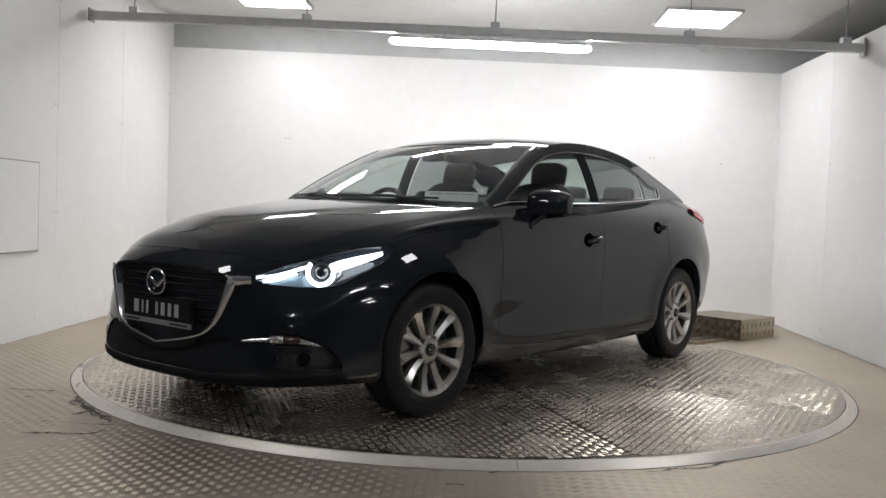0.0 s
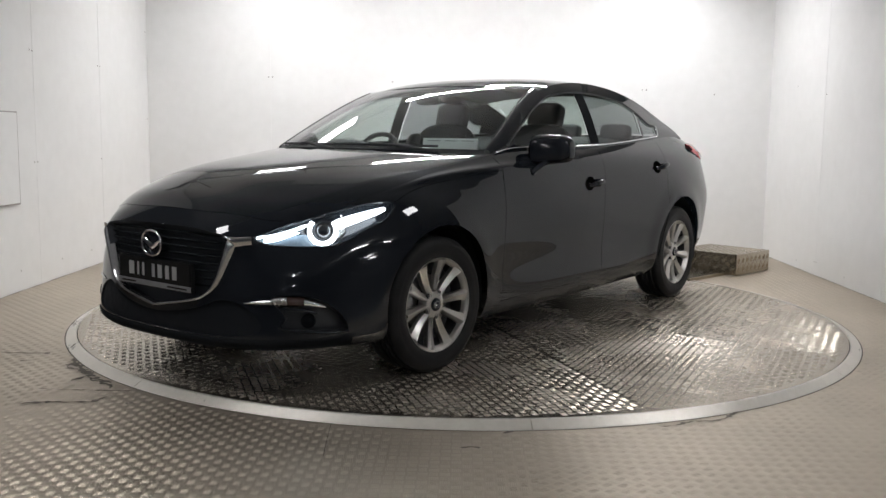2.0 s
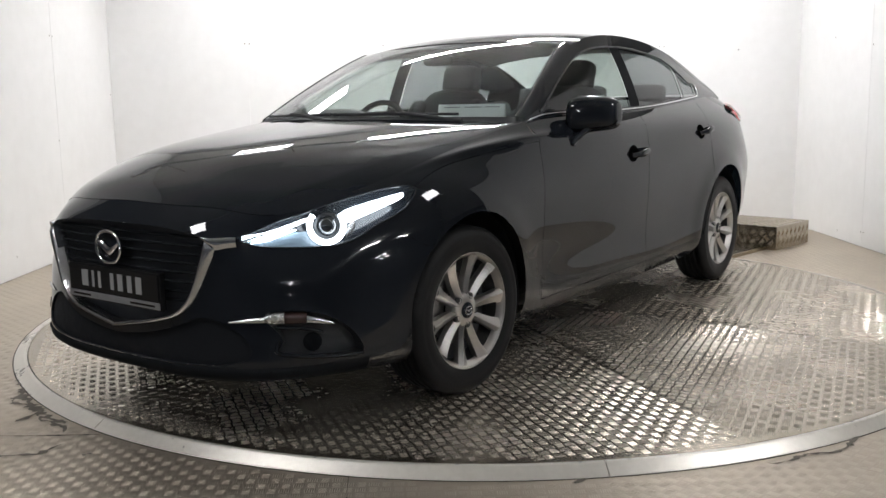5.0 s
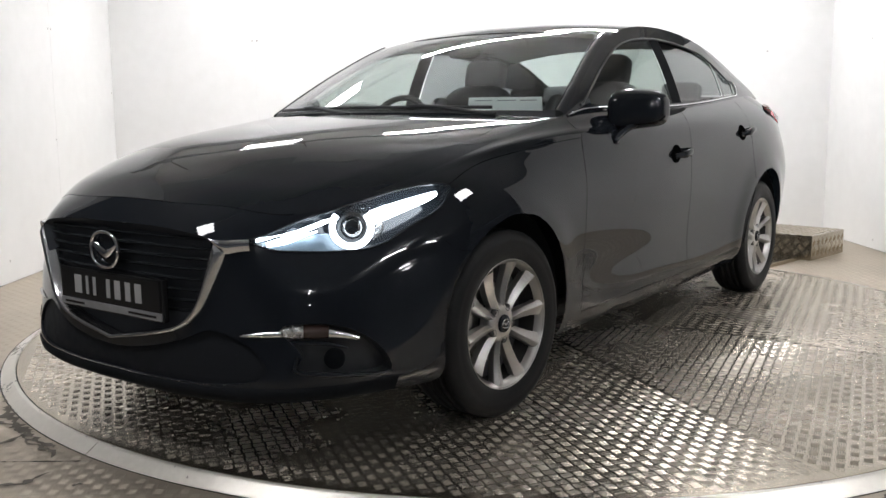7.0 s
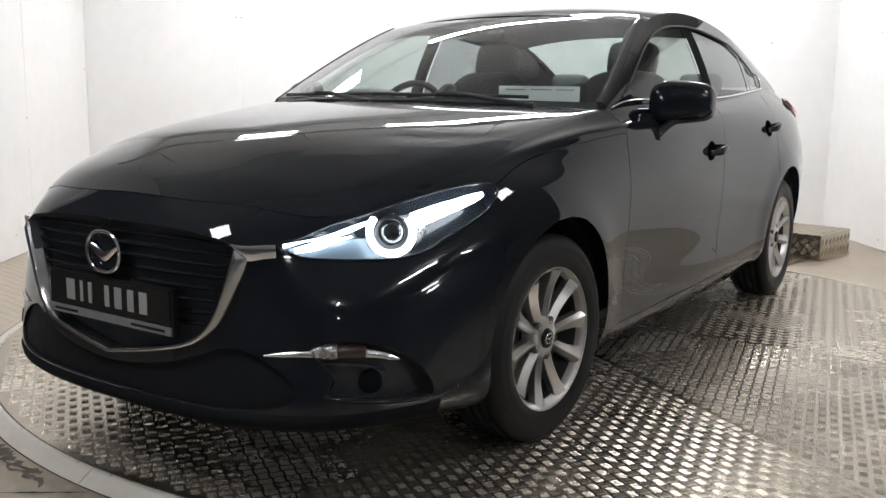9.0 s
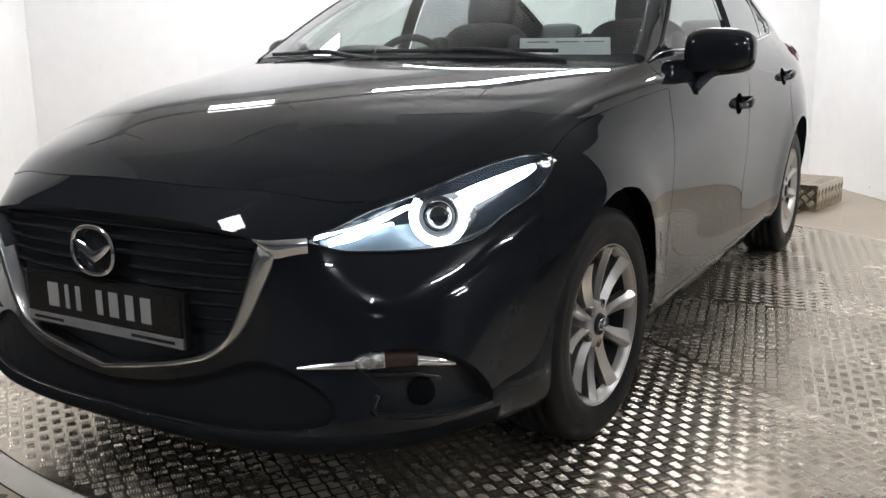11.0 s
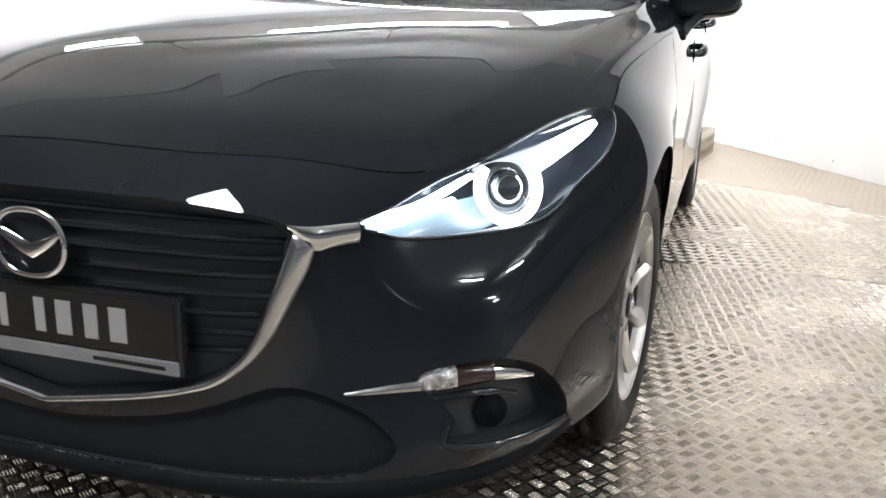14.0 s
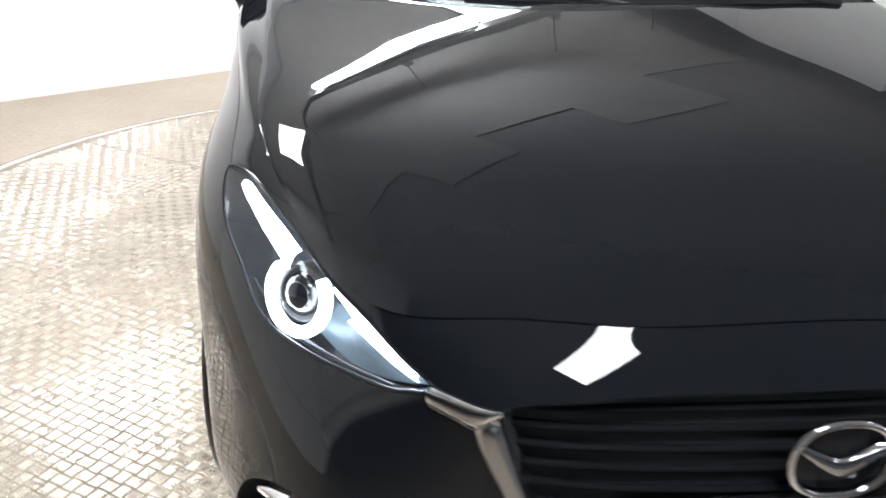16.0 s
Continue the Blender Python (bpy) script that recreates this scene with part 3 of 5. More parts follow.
# ---------------------------------------------------------------- car body surface
def spline(knots, values):
    """Natural cubic spline through rows of values."""
    t, p = np.asarray(knots, float), np.asarray(values, float)
    n, h = len(t), np.diff(np.asarray(knots, float))
    a, b = np.eye(n), np.zeros(p.shape)
    for i in range(1, n - 1):
        a[i, i - 1], a[i, i], a[i, i + 1] = h[i - 1], 2 * (h[i - 1] + h[i]), h[i]
        b[i] = 6 * ((p[i + 1] - p[i]) / h[i] - (p[i] - p[i - 1]) / h[i - 1])
    m = np.linalg.solve(a, b)

    def at(x):
        x = np.asarray(x, float)
        i = np.clip(np.searchsorted(t, x) - 1, 0, n - 2)
        d, r = (x - t[i])[..., None], (t[i + 1] - x)[..., None]
        hi = h[i][..., None]
        return (m[i] * r ** 3 + m[i + 1] * d ** 3) / (6 * hi) + (p[i] / hi - m[i] * hi / 6) * r + (p[i + 1] / hi - m[i + 1] * hi / 6) * d
    return at


# Half of the body's belt, from the middle of the nose round the left flank to the middle of the tail: eight height lines
LEVELS = [
    [(0, -.866, .185), (.25, -.858, .185), (.45, -.830, .19), (.61, -.75, .195), (.74, -.59, .20), (.815, -.37, .20), (.83, 0, .19), (.825, .5, .19),
     (.825, 1.3, .19), (.825, 2.0, .20), (.82, 2.7, .22), (.78, 3.2, .27), (.66, 3.45, .30), (.38, 3.55, .30), (0, 3.58, .30)],
    [(0, -.915, .235), (.25, -.907, .235), (.46, -.872, .24), (.64, -.785, .245), (.775, -.61, .25), (.85, -.37, .26), (.87, 0, .27), (.868, .5, .27),
     (.868, 1.3, .275), (.868, 2.0, .285), (.868, 2.7, .32), (.82, 3.2, .36), (.70, 3.48, .39), (.4, 3.60, .40), (0, 3.63, .40)],
    [(0, -.920, .36), (.25, -.909, .36), (.47, -.855, .365), (.64, -.775, .37), (.77, -.61, .375), (.857, -.36, .39), (.893, 0, .42), (.874, .5, .42),
     (.866, 1.3, .42), (.870, 2.0, .43), (.893, 2.7, .46), (.84, 3.2, .49), (.72, 3.49, .51), (.42, 3.62, .52), (0, 3.65, .52)],
    [(0, -.922, .51), (.25, -.908, .51), (.455, -.854, .515), (.625, -.760, .52), (.765, -.57, .53), (.858, -.345, .55), (.900, 0, .57), (.884, .5, .575),
     (.876, 1.3, .585), (.880, 2.0, .60), (.902, 2.7, .63), (.85, 3.2, .65), (.735, 3.49, .66), (.43, 3.60, .66), (0, 3.63, .66)],
    [(0, -.9115, .680), (.25, -.905, .676), (.44, -.866, .652), (.595, -.715, .635), (.745, -.525, .645), (.848, -.32, .67), (.897, 0, .69), (.888, .5, .71),
     (.880, 1.3, .73), (.880, 2.0, .75), (.892, 2.7, .77), (.84, 3.2, .78), (.72, 3.47, .78), (.42, 3.585, .77), (0, 3.61, .77)],
    [(0, -.8880, .7085), (.25, -.8815, .7040), (.433, -.8462, .6858), (.586, -.7185, .668), (.72, -.50, .712), (.82, -.30, .755), (.870, 0, .79), (.883, .5, .82),
     (.877, 1.3, .845), (.873, 2.0, .865), (.868, 2.7, .89), (.81, 3.2, .90), (.70, 3.45, .88), (.42, 3.575, .85), (0, 3.60, .85)],
    [(0, -.8636, .7360), (.25, -.8568, .7308), (.425, -.8185, .7178), (.576, -.7195, .700), (.70, -.515, .745), (.79, -.30, .80), (.828, 0, .86), (.850, .5, .925),
     (.858, 1.3, .955), (.848, 2.0, .975), (.825, 2.7, 1.00), (.765, 3.2, 1.00), (.67, 3.44, .965), (.41, 3.57, .93), (0, 3.60, .93)],
    [(0, -0.8381, 0.7626), (0.25, -0.8310, 0.7564), (0.418, -0.7834, 0.7481), (0.565, -0.715, 0.728), (.67, -.54, .765), (.745, -.31, .830), (.772, 0, .905), (.785, .5, .998),
     (.800, 1.3, 1.028), (.790, 2.0, 1.058), (.735, 2.7, 1.105), (.69, 3.1, 1.095), (.62, 3.38, 1.055), (.40, 3.53, 1.045), (0, 3.57, 1.045)],
]
MIRROR = np.array([-1.0, 1.0, 1.0])


def level_curves():
    mid = np.array(LEVELS[3])
    knots = np.r_[0, np.cumsum(np.linalg.norm(np.diff(mid, axis=0), axis=1))]
    knots /= knots[-1]
    out = []
    for row in LEVELS:
        p = np.array(row)
        full = np.concatenate([p[3:0:-1] * MIRROR, p, p[-2:-5:-1] * MIRROR])
        k = np.r_[-knots[3:0:-1], knots, 2 - knots[-2:-5:-1]]
        out.append(spline(k, full))
    return out


BELT = level_curves()
RISE = np.arange(len(LEVELS)) / (len(LEVELS) - 1)


def local(v):
    """Weights of the height lines at v: smooth above the grille's upper edge and below it, with a crease there."""
    v = np.clip(np.asarray(v, float), 0, 1)
    out = np.zeros(v.shape + (len(RISE),))
    upper = v >= RISE[4]
    out[..., :5] = np.where(upper[..., None], 0, spline(RISE[:5], np.eye(5))(v))
    out[..., 4:] += np.where(upper[..., None], spline(RISE[4:], np.eye(len(RISE) - 4))(v), 0)
    return out


def belt(u, v):
    """The body's belt at u (-1..1 round the car, 0 at the nose, left is plus) and v (0 bottom .. 1 top)."""
    u, v = np.broadcast_arrays(np.asarray(u, float), np.asarray(v, float))
    rows = np.stack([c(np.abs(u)) for c in BELT])
    g = np.clip((np.abs(u) - .072) / .048, 0, 1)
    g = (g ** 3 * (10 - 15 * g + 6 * g * g))[..., None]
    a = g * spline(RISE, np.eye(len(RISE)))(v) + (1 - g) * local(v)
    p = np.einsum("...k,k...c->...c", a, rows)
    p[..., 0] *= np.where(u < 0, -1, 1)
    for y0, r in ((0.0, .365), (2.70, .385)):
        d = np.hypot(p[..., 1] - y0, p[..., 2] - .32) - r
        p[..., 0] += np.where(u < 0, -1, 1) * .010 * np.exp(-(d / .085) ** 2) * (p[..., 2] > .2)
    # the crest along the top of the front wing, with a shallow hollow under it
    far = np.abs(u)
    off = v - spline([.18, .22, .255, .31, .345, .43], np.array([.990, .975, .950, .896, .872, .846])[:, None])(np.clip(far, .18, .43))[..., 0]
    rise, fall = np.clip((far - .195) / .08, 0, 1), np.clip((.44 - far) / .10, 0, 1)
    tall = .016 * rise * rise * (3 - 2 * rise) * fall * fall * (3 - 2 * fall)
    crest = tall * (np.exp(-(off / .038) ** 2) - .45 * np.exp(-((off + .15) / .085) ** 2))
    p[..., 0] += np.where(u < 0, -1, 1) * crest * .8
    p[..., 2] += crest * .45
    return p


def belt_u(y, v=1.0):
    """The u at which the belt's line v reaches y, on the left."""
    g = np.linspace(0, 1, 3000)
    return float(np.interp(y, belt(g, np.full_like(g, v))[:, 1], g))

# ---------------------------------------------------------------- the car's body panels
car = thing("sedan_car", "black four-door sedan with lit headlights parked on the turntable", "car")


def to_uv(points, axis=1, lo=.18, hi=.85, n=1400, m=260):
    """(u, v) of places of the left flank, given by (y, z)."""
    uu, vv = np.meshgrid(np.linspace(lo, hi, n), np.linspace(0, 1, m), indexing="ij")
    g = belt(uu, vv)[..., 1:].reshape(-1, 2)
    out = []
    for q in points:
        k = int(np.argmin(((g - q) ** 2).sum(1)))
        out.append((uu.ravel()[k], vv.ravel()[k]))
    return out


def arch(y0, r):
    ang = np.linspace(math.radians(-12), math.radians(192), 40)
    ps = [(y0 + r * math.cos(a), .325 + r * math.sin(a)) for a in ang]
    uv = to_uv(ps, lo=max(.1, belt_u(y0) - .12), hi=min(.95, belt_u(y0) + .12))
    return uv + [(uv[-1][0], -.3), (uv[0][0], -.3)]


HEADLIGHT = [(.0962, .655), (.102, .572), (.118, .552), (.145, .545), (.159, .560), (.171, .605), (.193, .668), (.2045, .775), (.198, .855), (.184, .905), (.166, .935), (.140, .942), (.119, .895)]
GRILLE = [(0, .270), (.018, .288), (.033, .304), (.044, .318), (.052, .334), (.058, .358), (.0635, .395), (.0695, .455), (.076, .540), (.0785, .582), (.0772, .615), (.0700, .640), (.0475, .646), (.022, .646), (0, .645)]
GRILLE = GRILLE + [(-u, v) for u, v in GRILLE[-2:0:-1]]
FOGPOD = [(.1065, .322), (.112, .340), (.134, .336), (.1525, .302), (.1645, .245), (.168, .175), (.152, .168), (.1185, .200), (.1135, .215), (.1195, .245), (.1145, .285)]
INTAKE = [(0, .240), (.022, .252), (.040, .271), (.056, .298), (.068, .322), (.080, .310), (.092, .276), (.099, .238), (.101, .208), (.096, .178), (.082, .160), (.055, .152), (0, .149)]
INTAKE = INTAKE + [(-u, v) for u, v in INTAKE[-2:0:-1]]
ARCHES = [arch(0.0, .362), arch(2.70, .378)]
CELL = np.array([.0025, 1 / 56])


def smooth_loop(loop, n=6):
    """A closed outline with more points, rounded a little."""
    p = np.array(loop)
    k = len(p)
    out = []
    for i in range(k):
        a, b, c, d = p[i - 1], p[i], p[(i + 1) % k], p[(i + 2) % k]
        for t in np.arange(n) / n:
            out.append(.5 * (2 * b + (c - a) * t + (2 * a - 5 * b + 4 * c - d) * t ** 2 + (3 * b - a - 3 * c + d) * t ** 3))
    return np.array(out)


def inside(q, loop):
    x, y = q[..., 0], q[..., 1]
    a, b = loop, np.roll(loop, -1, axis=0)
    hit = np.zeros(x.shape, bool)
    for (x0, y0), (x1, y1) in zip(a, b):
        if y0 != y1:
            hit ^= ((y0 > y) != (y1 > y)) & (x < (x1 - x0) * (y - y0) / (y1 - y0) + x0)
    return hit


def distance(q, loop):
    """Signed distance of (u, v) points to an outline, in cells: minus inside."""
    p, a, b = q / CELL, loop / CELL, np.roll(loop, -1, axis=0) / CELL
    out = np.full(len(p), 9.0)
    idx = np.where((p > a.min(0) - 3).all(1) & (p < a.max(0) + 3).all(1))[0]
    for p0, p1 in zip(a, b):
        d = p1 - p0
        t = np.clip(((p[idx] - p0) @ d) / (d @ d + 1e-9), 0, 1)
        out[idx] = np.minimum(out[idx], np.linalg.norm(p[idx] - p0 - t[:, None] * d, axis=1))
    out[idx] = np.where(inside(q[idx], loop), -out[idx], out[idx])
    return out


OUTLINES = {}
for nm, loop, n in (("headlight", HEADLIGHT, 6), ("fog", FOGPOD, 5)):
    L = smooth_loop(loop, n)
    OUTLINES[nm + "_l"], OUTLINES[nm + "_r"] = L, L * np.array([-1, 1])
OUTLINES["grille"] = smooth_loop(GRILLE, 3)
OUTLINES["intake"] = smooth_loop(INTAKE, 4)
for i, L in enumerate(ARCHES):
    OUTLINES[f"arch{i}_l"], OUTLINES[f"arch{i}_r"] = np.array(L), np.array(L) * np.array([-1, 1])

us = np.arange(-400, 401) * CELL[0]
vs = np.arange(57) * CELL[1]
UV = np.stack(np.meshgrid(us, vs, indexing="ij"), -1).reshape(-1, 2)
POLYS = [(tuple(f), "") for f in grid_faces(len(us), len(vs))]
extra, cuts = [], {}
for nm, L in OUTLINES.items():
    all_uv = np.concatenate([UV, np.array(extra).reshape(-1, 2)])
    sd = list(distance(all_uv, L))
    after = []
    for f, kind in POLYS:
        d = [sd[i] for i in f]
        if kind or min(d) >= 0:
            after.append((f, kind))
        elif max(d) <= 0:
            after.append((f, nm))
        else:
            ins, outs = [], []
            for k in range(len(f)):
                i, j, di, dj = f[k], f[(k + 1) % len(f)], d[k], d[(k + 1) % len(f)]
                (ins if di <= 0 else outs).append(i)
                if (di <= 0) != (dj <= 0):
                    key = (nm, min(i, j), max(i, j))
                    if key not in cuts:
                        t = di / (di - dj)
                        a, b = (UV[i] if i < len(UV) else extra[i - len(UV)]), (UV[j] if j < len(UV) else extra[j - len(UV)])
                        extra.append(np.array(a) + t * (np.array(b) - np.array(a)))
                        cuts[key] = len(UV) + len(extra) - 1
                        sd.append(0.0)
                    ins.append(cuts[key])
                    outs.append(cuts[key])
            after += [(tuple(ins), nm), (tuple(outs), "")]
    POLYS = [p for p in after if len(p[0]) > 2]
UV = np.concatenate([UV, np.array(extra)])
BODY = belt(UV[:, 0], UV[:, 1])


def on(u, v, d=0.0):
    """A place on the belt, d metres out along its normal, and that normal."""
    u, v = np.asarray(u, float), np.asarray(v, float)
    p = belt(u, v)
    a, b = belt(u + .001, v) - belt(u - .001, v), belt(u, np.minimum(v + .004, 1)) - belt(u, np.maximum(v - .004, 0))
    n = np.cross(a, b)
    n /= np.linalg.norm(n, axis=-1, keepdims=True)
    flip = np.sign((n * (p - np.array([0, 1.3, .5]))).sum(-1, keepdims=True))
    return p + d * n * flip, n * flip


NORMAL = on(UV[:, 0], UV[:, 1])[1]
FACES = {}
for f, kind in POLYS:
    m, au = BODY[list(f)].mean(0), abs(UV[list(f), 0].mean())
    s, y, z = "l" if m[0] > 0 else "r", m[1], m[2]
    if not kind:
        if y < -.305 or (y < -.28 and au < .2):
            kind = "front_bumper"
        elif y > 3.28 and z < .80 or y > 3.05 and z < .5:
            kind = "rear_bumper"
        elif y < .512:
            kind = "fender_" + s
        elif z < .275 and y < 2.35:
            kind = "sill_" + s
        elif y < 1.585:
            kind = "front_door_" + s
        elif y < 2.46 - .25 * max(0, .62 - z):
            kind = "rear_door_" + s
        else:
            kind = "quarter_panel_" + s
    a, b, c = BODY[f[0]], BODY[f[1]], BODY[f[2]]
    if np.cross(b - a, c - a) @ NORMAL[f[1]] < 0:
        f = f[::-1]
    FACES.setdefault(kind, []).append(f)


def panel(name, kind, mat, label="", offset=0.0, parent=None):
    faces = FACES[kind]
    used = sorted({i for f in faces for i in f})
    at = {i: k for k, i in enumerate(used)}
    return sheet(name, BODY[used] + offset * NORMAL[used], [[at[i] for i in f] for f in faces], mat, parent or car, label, normals=NORMAL[used])


PANELS = {}
for kind in ("front_bumper", "rear_bumper", "fender_l", "fender_r", "sill_l", "sill_r", "front_door_l", "front_door_r", "rear_door_l", "rear_door_r", "quarter_panel_l", "quarter_panel_r"):
    PANELS[kind] = panel(kind[:-2] if kind[-2] == "_" else kind, kind, PAINT)


def coons(c0, c1, d0, d1):
    """A patch between c0 (t=0) and c1 (t=1), each along s, and d0 (s=0) and d1 (s=1), each along t."""
    n, m = len(c0), len(d0)
    s, t = np.linspace(0, 1, n)[:, None, None], np.linspace(0, 1, m)[None, :, None]
    ruled = (1 - t) * c0[:, None] + t * c1[:, None] + (1 - s) * d0[None] + s * d1[None]
    return ruled - ((1 - s) * (1 - t) * c0[0] + s * (1 - t) * c0[-1] + (1 - s) * t * c1[0] + s * t * c1[-1])


def patch(name, g, mat, parent=None, label="", flip=False):
    f = grid_faces(g.shape[0], g.shape[1])
    p = g.reshape(-1, 3)
    n = np.cross(p[f[:, 2]] - p[f[:, 0]], p[f[:, 3]] - p[f[:, 1]])
    if (n * (p[f].mean(1) - np.array([0, 1.35, .62]))).sum() < 0:
        f = f[:, ::-1]
    return sheet(name, p, f, mat, parent or car, label)


# hood
NH, MH = 81, 71
UH, UA = .115, belt_u(.46)
q = np.linspace(-1, 1, NH)
front = belt(q * UH, np.ones(NH))
r = np.linspace(0, 1, MH)
left = belt(UH + (UA - UH) * r, np.ones(MH))
xr = left[-1, 0] * q
cowl = np.stack([xr, .17 + (left[-1, 1] - .17) * q ** 2, 1.022 + (left[-1, 2] - 1.022) * q ** 4], -1)
HOOD = coons(front, cowl, left * MIRROR, left)
want = spline([-.842, -.78, -.70, -.60, -.52, -.40, -.24, -.05, .17], np.array([.7600, .806, .8455, .887, .9125, .940, .968, .9935, 1.021])[:, None])(HOOD[NH // 2, :, 1])[:, 0]
ROUND = np.interp(r, [0, .33, .66, 1], [4.2, 2.9, 3.1, 3.0])
# a crease runs from the grille's corner to the foot of the pillar; one line of the mesh follows it
CREASE_X = np.interp(left[:, 1], [-.76, -.634, -.46, -.27, -.10, .09, .26, .46], [.485, .537, .612, .668, .705, .740, .764, .785])
at_crease = np.clip(CREASE_X / left[:, 0], .70, .985)
bend = 68
for j in range(MH):
    qc = at_crease[j]
    half = np.r_[np.linspace(0, qc, bend - NH // 2 + 1), np.linspace(qc, 1, NH - bend)[1:]]
    fine = np.r_[-half[:0:-1], half]
    fine = fine[(len(fine) - NH) // 2:][:NH] if len(fine) > NH else fine
    line = np.stack([np.interp(fine, q, HOOD[:, j, k]) for k in range(3)], -1)
    w = np.abs(fine)
    height = 1 - qc ** ROUND[j] + .07
    crown = np.where(w < qc, 1 - (1 - height) * (w / qc) ** 2.4, height * np.clip((1 - w) / (1 - qc), 0, 1) ** .92)
    blend = np.clip(r[j] / .22, 0, 1)
    blend = blend * blend * (3 - 2 * blend)
    flat = left[j, 2] + (want[j] - left[j, 2]) * crown
    line[:, 2] = line[:, 2] * (1 - blend) + flat * blend
    line[:, 2] += (want[j] - line[NH // 2, 2]) * (1 - w ** ROUND[j])
    HOOD[:, j] = line
patch("hood", HOOD, PAINT)

# greenhouse
ARC = np.array([(.785, .50, .998), (.748, .70, 1.115), (.690, .95, 1.252), (.648, 1.17, 1.348), (.632, 1.42, 1.404), (.628, 1.70, 1.422), (.628, 2.02, 1.408), (.634, 2.32, 1.365), (.646, 2.60, 1.292), (.665, 2.85, 1.206), (.684, 3.04, 1.133), (.691, 3.11, 1.098)])
arc_of = spline(ARC[:, 1], ARC)
belt_top_u = np.linspace(.30, .88, 900)
belt_top = belt(belt_top_u, np.ones(900))


def sill_line(yy):
    return np.stack([np.interp(yy, belt_top[:, 1], belt_top[:, k]) for k in range(3)], -1)


COLS = np.unique(np.concatenate([np.linspace(a, b, n) for a, b, n in ((.50, .66, 8), (.66, .74, 6), (.74, 1.54, 33), (1.54, 1.65, 6), (1.65, 2.30, 30), (2.30, 2.335, 3), (2.335, 2.56, 12), (2.56, 3.10, 20))]).round(4))
low, top = sill_line(COLS), arc_of(COLS)
HIGH = np.maximum(top[:, 2] - low[:, 2], .001)
W0, W1 = np.minimum(.022 / HIGH, .3), np.maximum(1 - (.050 + np.interp(COLS, [1.2, 1.7, 2.02, 2.6], [0, .014, .023, .027]) + .10 * np.clip((COLS - 2.15) / .41, 0, 1) ** 1.4) / HIGH, .4)


def side_face(w):
    p = low + (top - low) * w[:, None]
    p[:, 0] += .014 * np.sin(np.pi * w) * np.clip(HIGH / .3, 0, 1)
    return p


def side_patch(name, y0, y1, wa, wb, n, mat, sign, label="", inset=0.0, parent=None):
    i = np.where((COLS >= y0 - 1e-4) & (COLS <= y1 + 1e-4))[0]
    g = np.stack([side_face(wa + (wb - wa) * k) for k in np.linspace(0, 1, n)], 1)[i]
    g[..., 0] -= inset
    if sign < 0:
        g = g * MIRROR
    return patch(name, g, mat, parent, label, flip=sign > 0)


ones = np.ones(len(COLS))
for sign in (1, -1):
    s = "l" if sign > 0 else "r"
    side_patch("roof_rail", .50, 3.10, W1, ones, 6, PAINT, sign)
    side_patch("waist_seal", .50, 2.56, 0 * ones, W0, 3, GLOSS, sign, "gloss black window seal")
    side_patch("sail_panel", .50, .74, W0, W1, 8, GLOSS, sign, "gloss black mirror corner")
    side_patch("window_front", .74, 1.54, W0, W1, 10, SIDE_GLASS, sign, "tinted side window", .006, PANELS["front_door_" + s])
    side_patch("b_pillar", 1.54, 1.65, W0, W1, 6, GRILLE_BLACK, sign, "gloss black pillar")
    side_patch("window_rear", 1.65, 2.30, W0, W1, 10, PRIVACY, sign, "dark tinted side window", .006, PANELS["rear_door_" + s])
    side_patch("division_bar", 2.30, 2.335, W0, W1, 4, GLOSS, sign)
    side_patch("quarter_window", 2.335, 2.56, W0, W1, 6, PRIVACY, sign, "small dark quarter window", .006, PANELS["rear_door_" + s])
    side_patch("c_pillar", 2.56, 3.10, 0 * ones, W1, 8, PAINT, sign)
    i = COLS <= 2.575
    path = side_face(W0 * .6)[i] + np.array([.006, 0, 0])
    k = (COLS > .53) & i
    end = np.argmin(np.abs(COLS - 2.575))
    hook = [side_face(ones * w)[end] + np.array([.006, 0, 0]) for w in np.linspace(W0[end] + .08, W1[end], 5)]
    tubed("waist_trim", np.concatenate([path[k[i]], hook]) * np.array([sign, 1, 1]), .0042, CHROME, car, "bright chrome waist strip", 6)
    i = (COLS >= .66) & (COLS <= 2.56)
    tubed("window_surround", (side_face(W1) + np.array([.003, 0, 0]))[i] * np.array([sign, 1, 1]), .005, TRIM, car, "black rubber surround", 6)

NW = 41
sq = np.linspace(-1, 1, NW)
WS_LOW, WS_TOP = .52, 1.17
ys = np.linspace(WS_LOW, WS_TOP, 30)
edge = arc_of(ys) + np.stack([np.full(30, -.034), np.full(30, -.012), np.full(30, .014)], -1)
ws_low = np.stack([edge[0, 0] * sq, .235 + (edge[0, 1] - .235) * sq ** 2, 1.032 + (edge[0, 2] - 1.032) * sq ** 2], -1)
ws_top = np.stack([edge[-1, 0] * sq, 1.065 + (edge[-1, 1] - 1.065) * sq ** 2, 1.382 + (edge[-1, 2] - 1.382) * sq ** 2], -1)
WS = coons(ws_low, ws_top, edge * MIRROR, edge)
WS[..., 2] += .018 * np.sin(np.pi * np.linspace(0, 1, 30))[None] * (1 - sq[:, None] ** 2)
patch("windscreen", WS, WINDSCREEN, label="clear windscreen with a green tint")
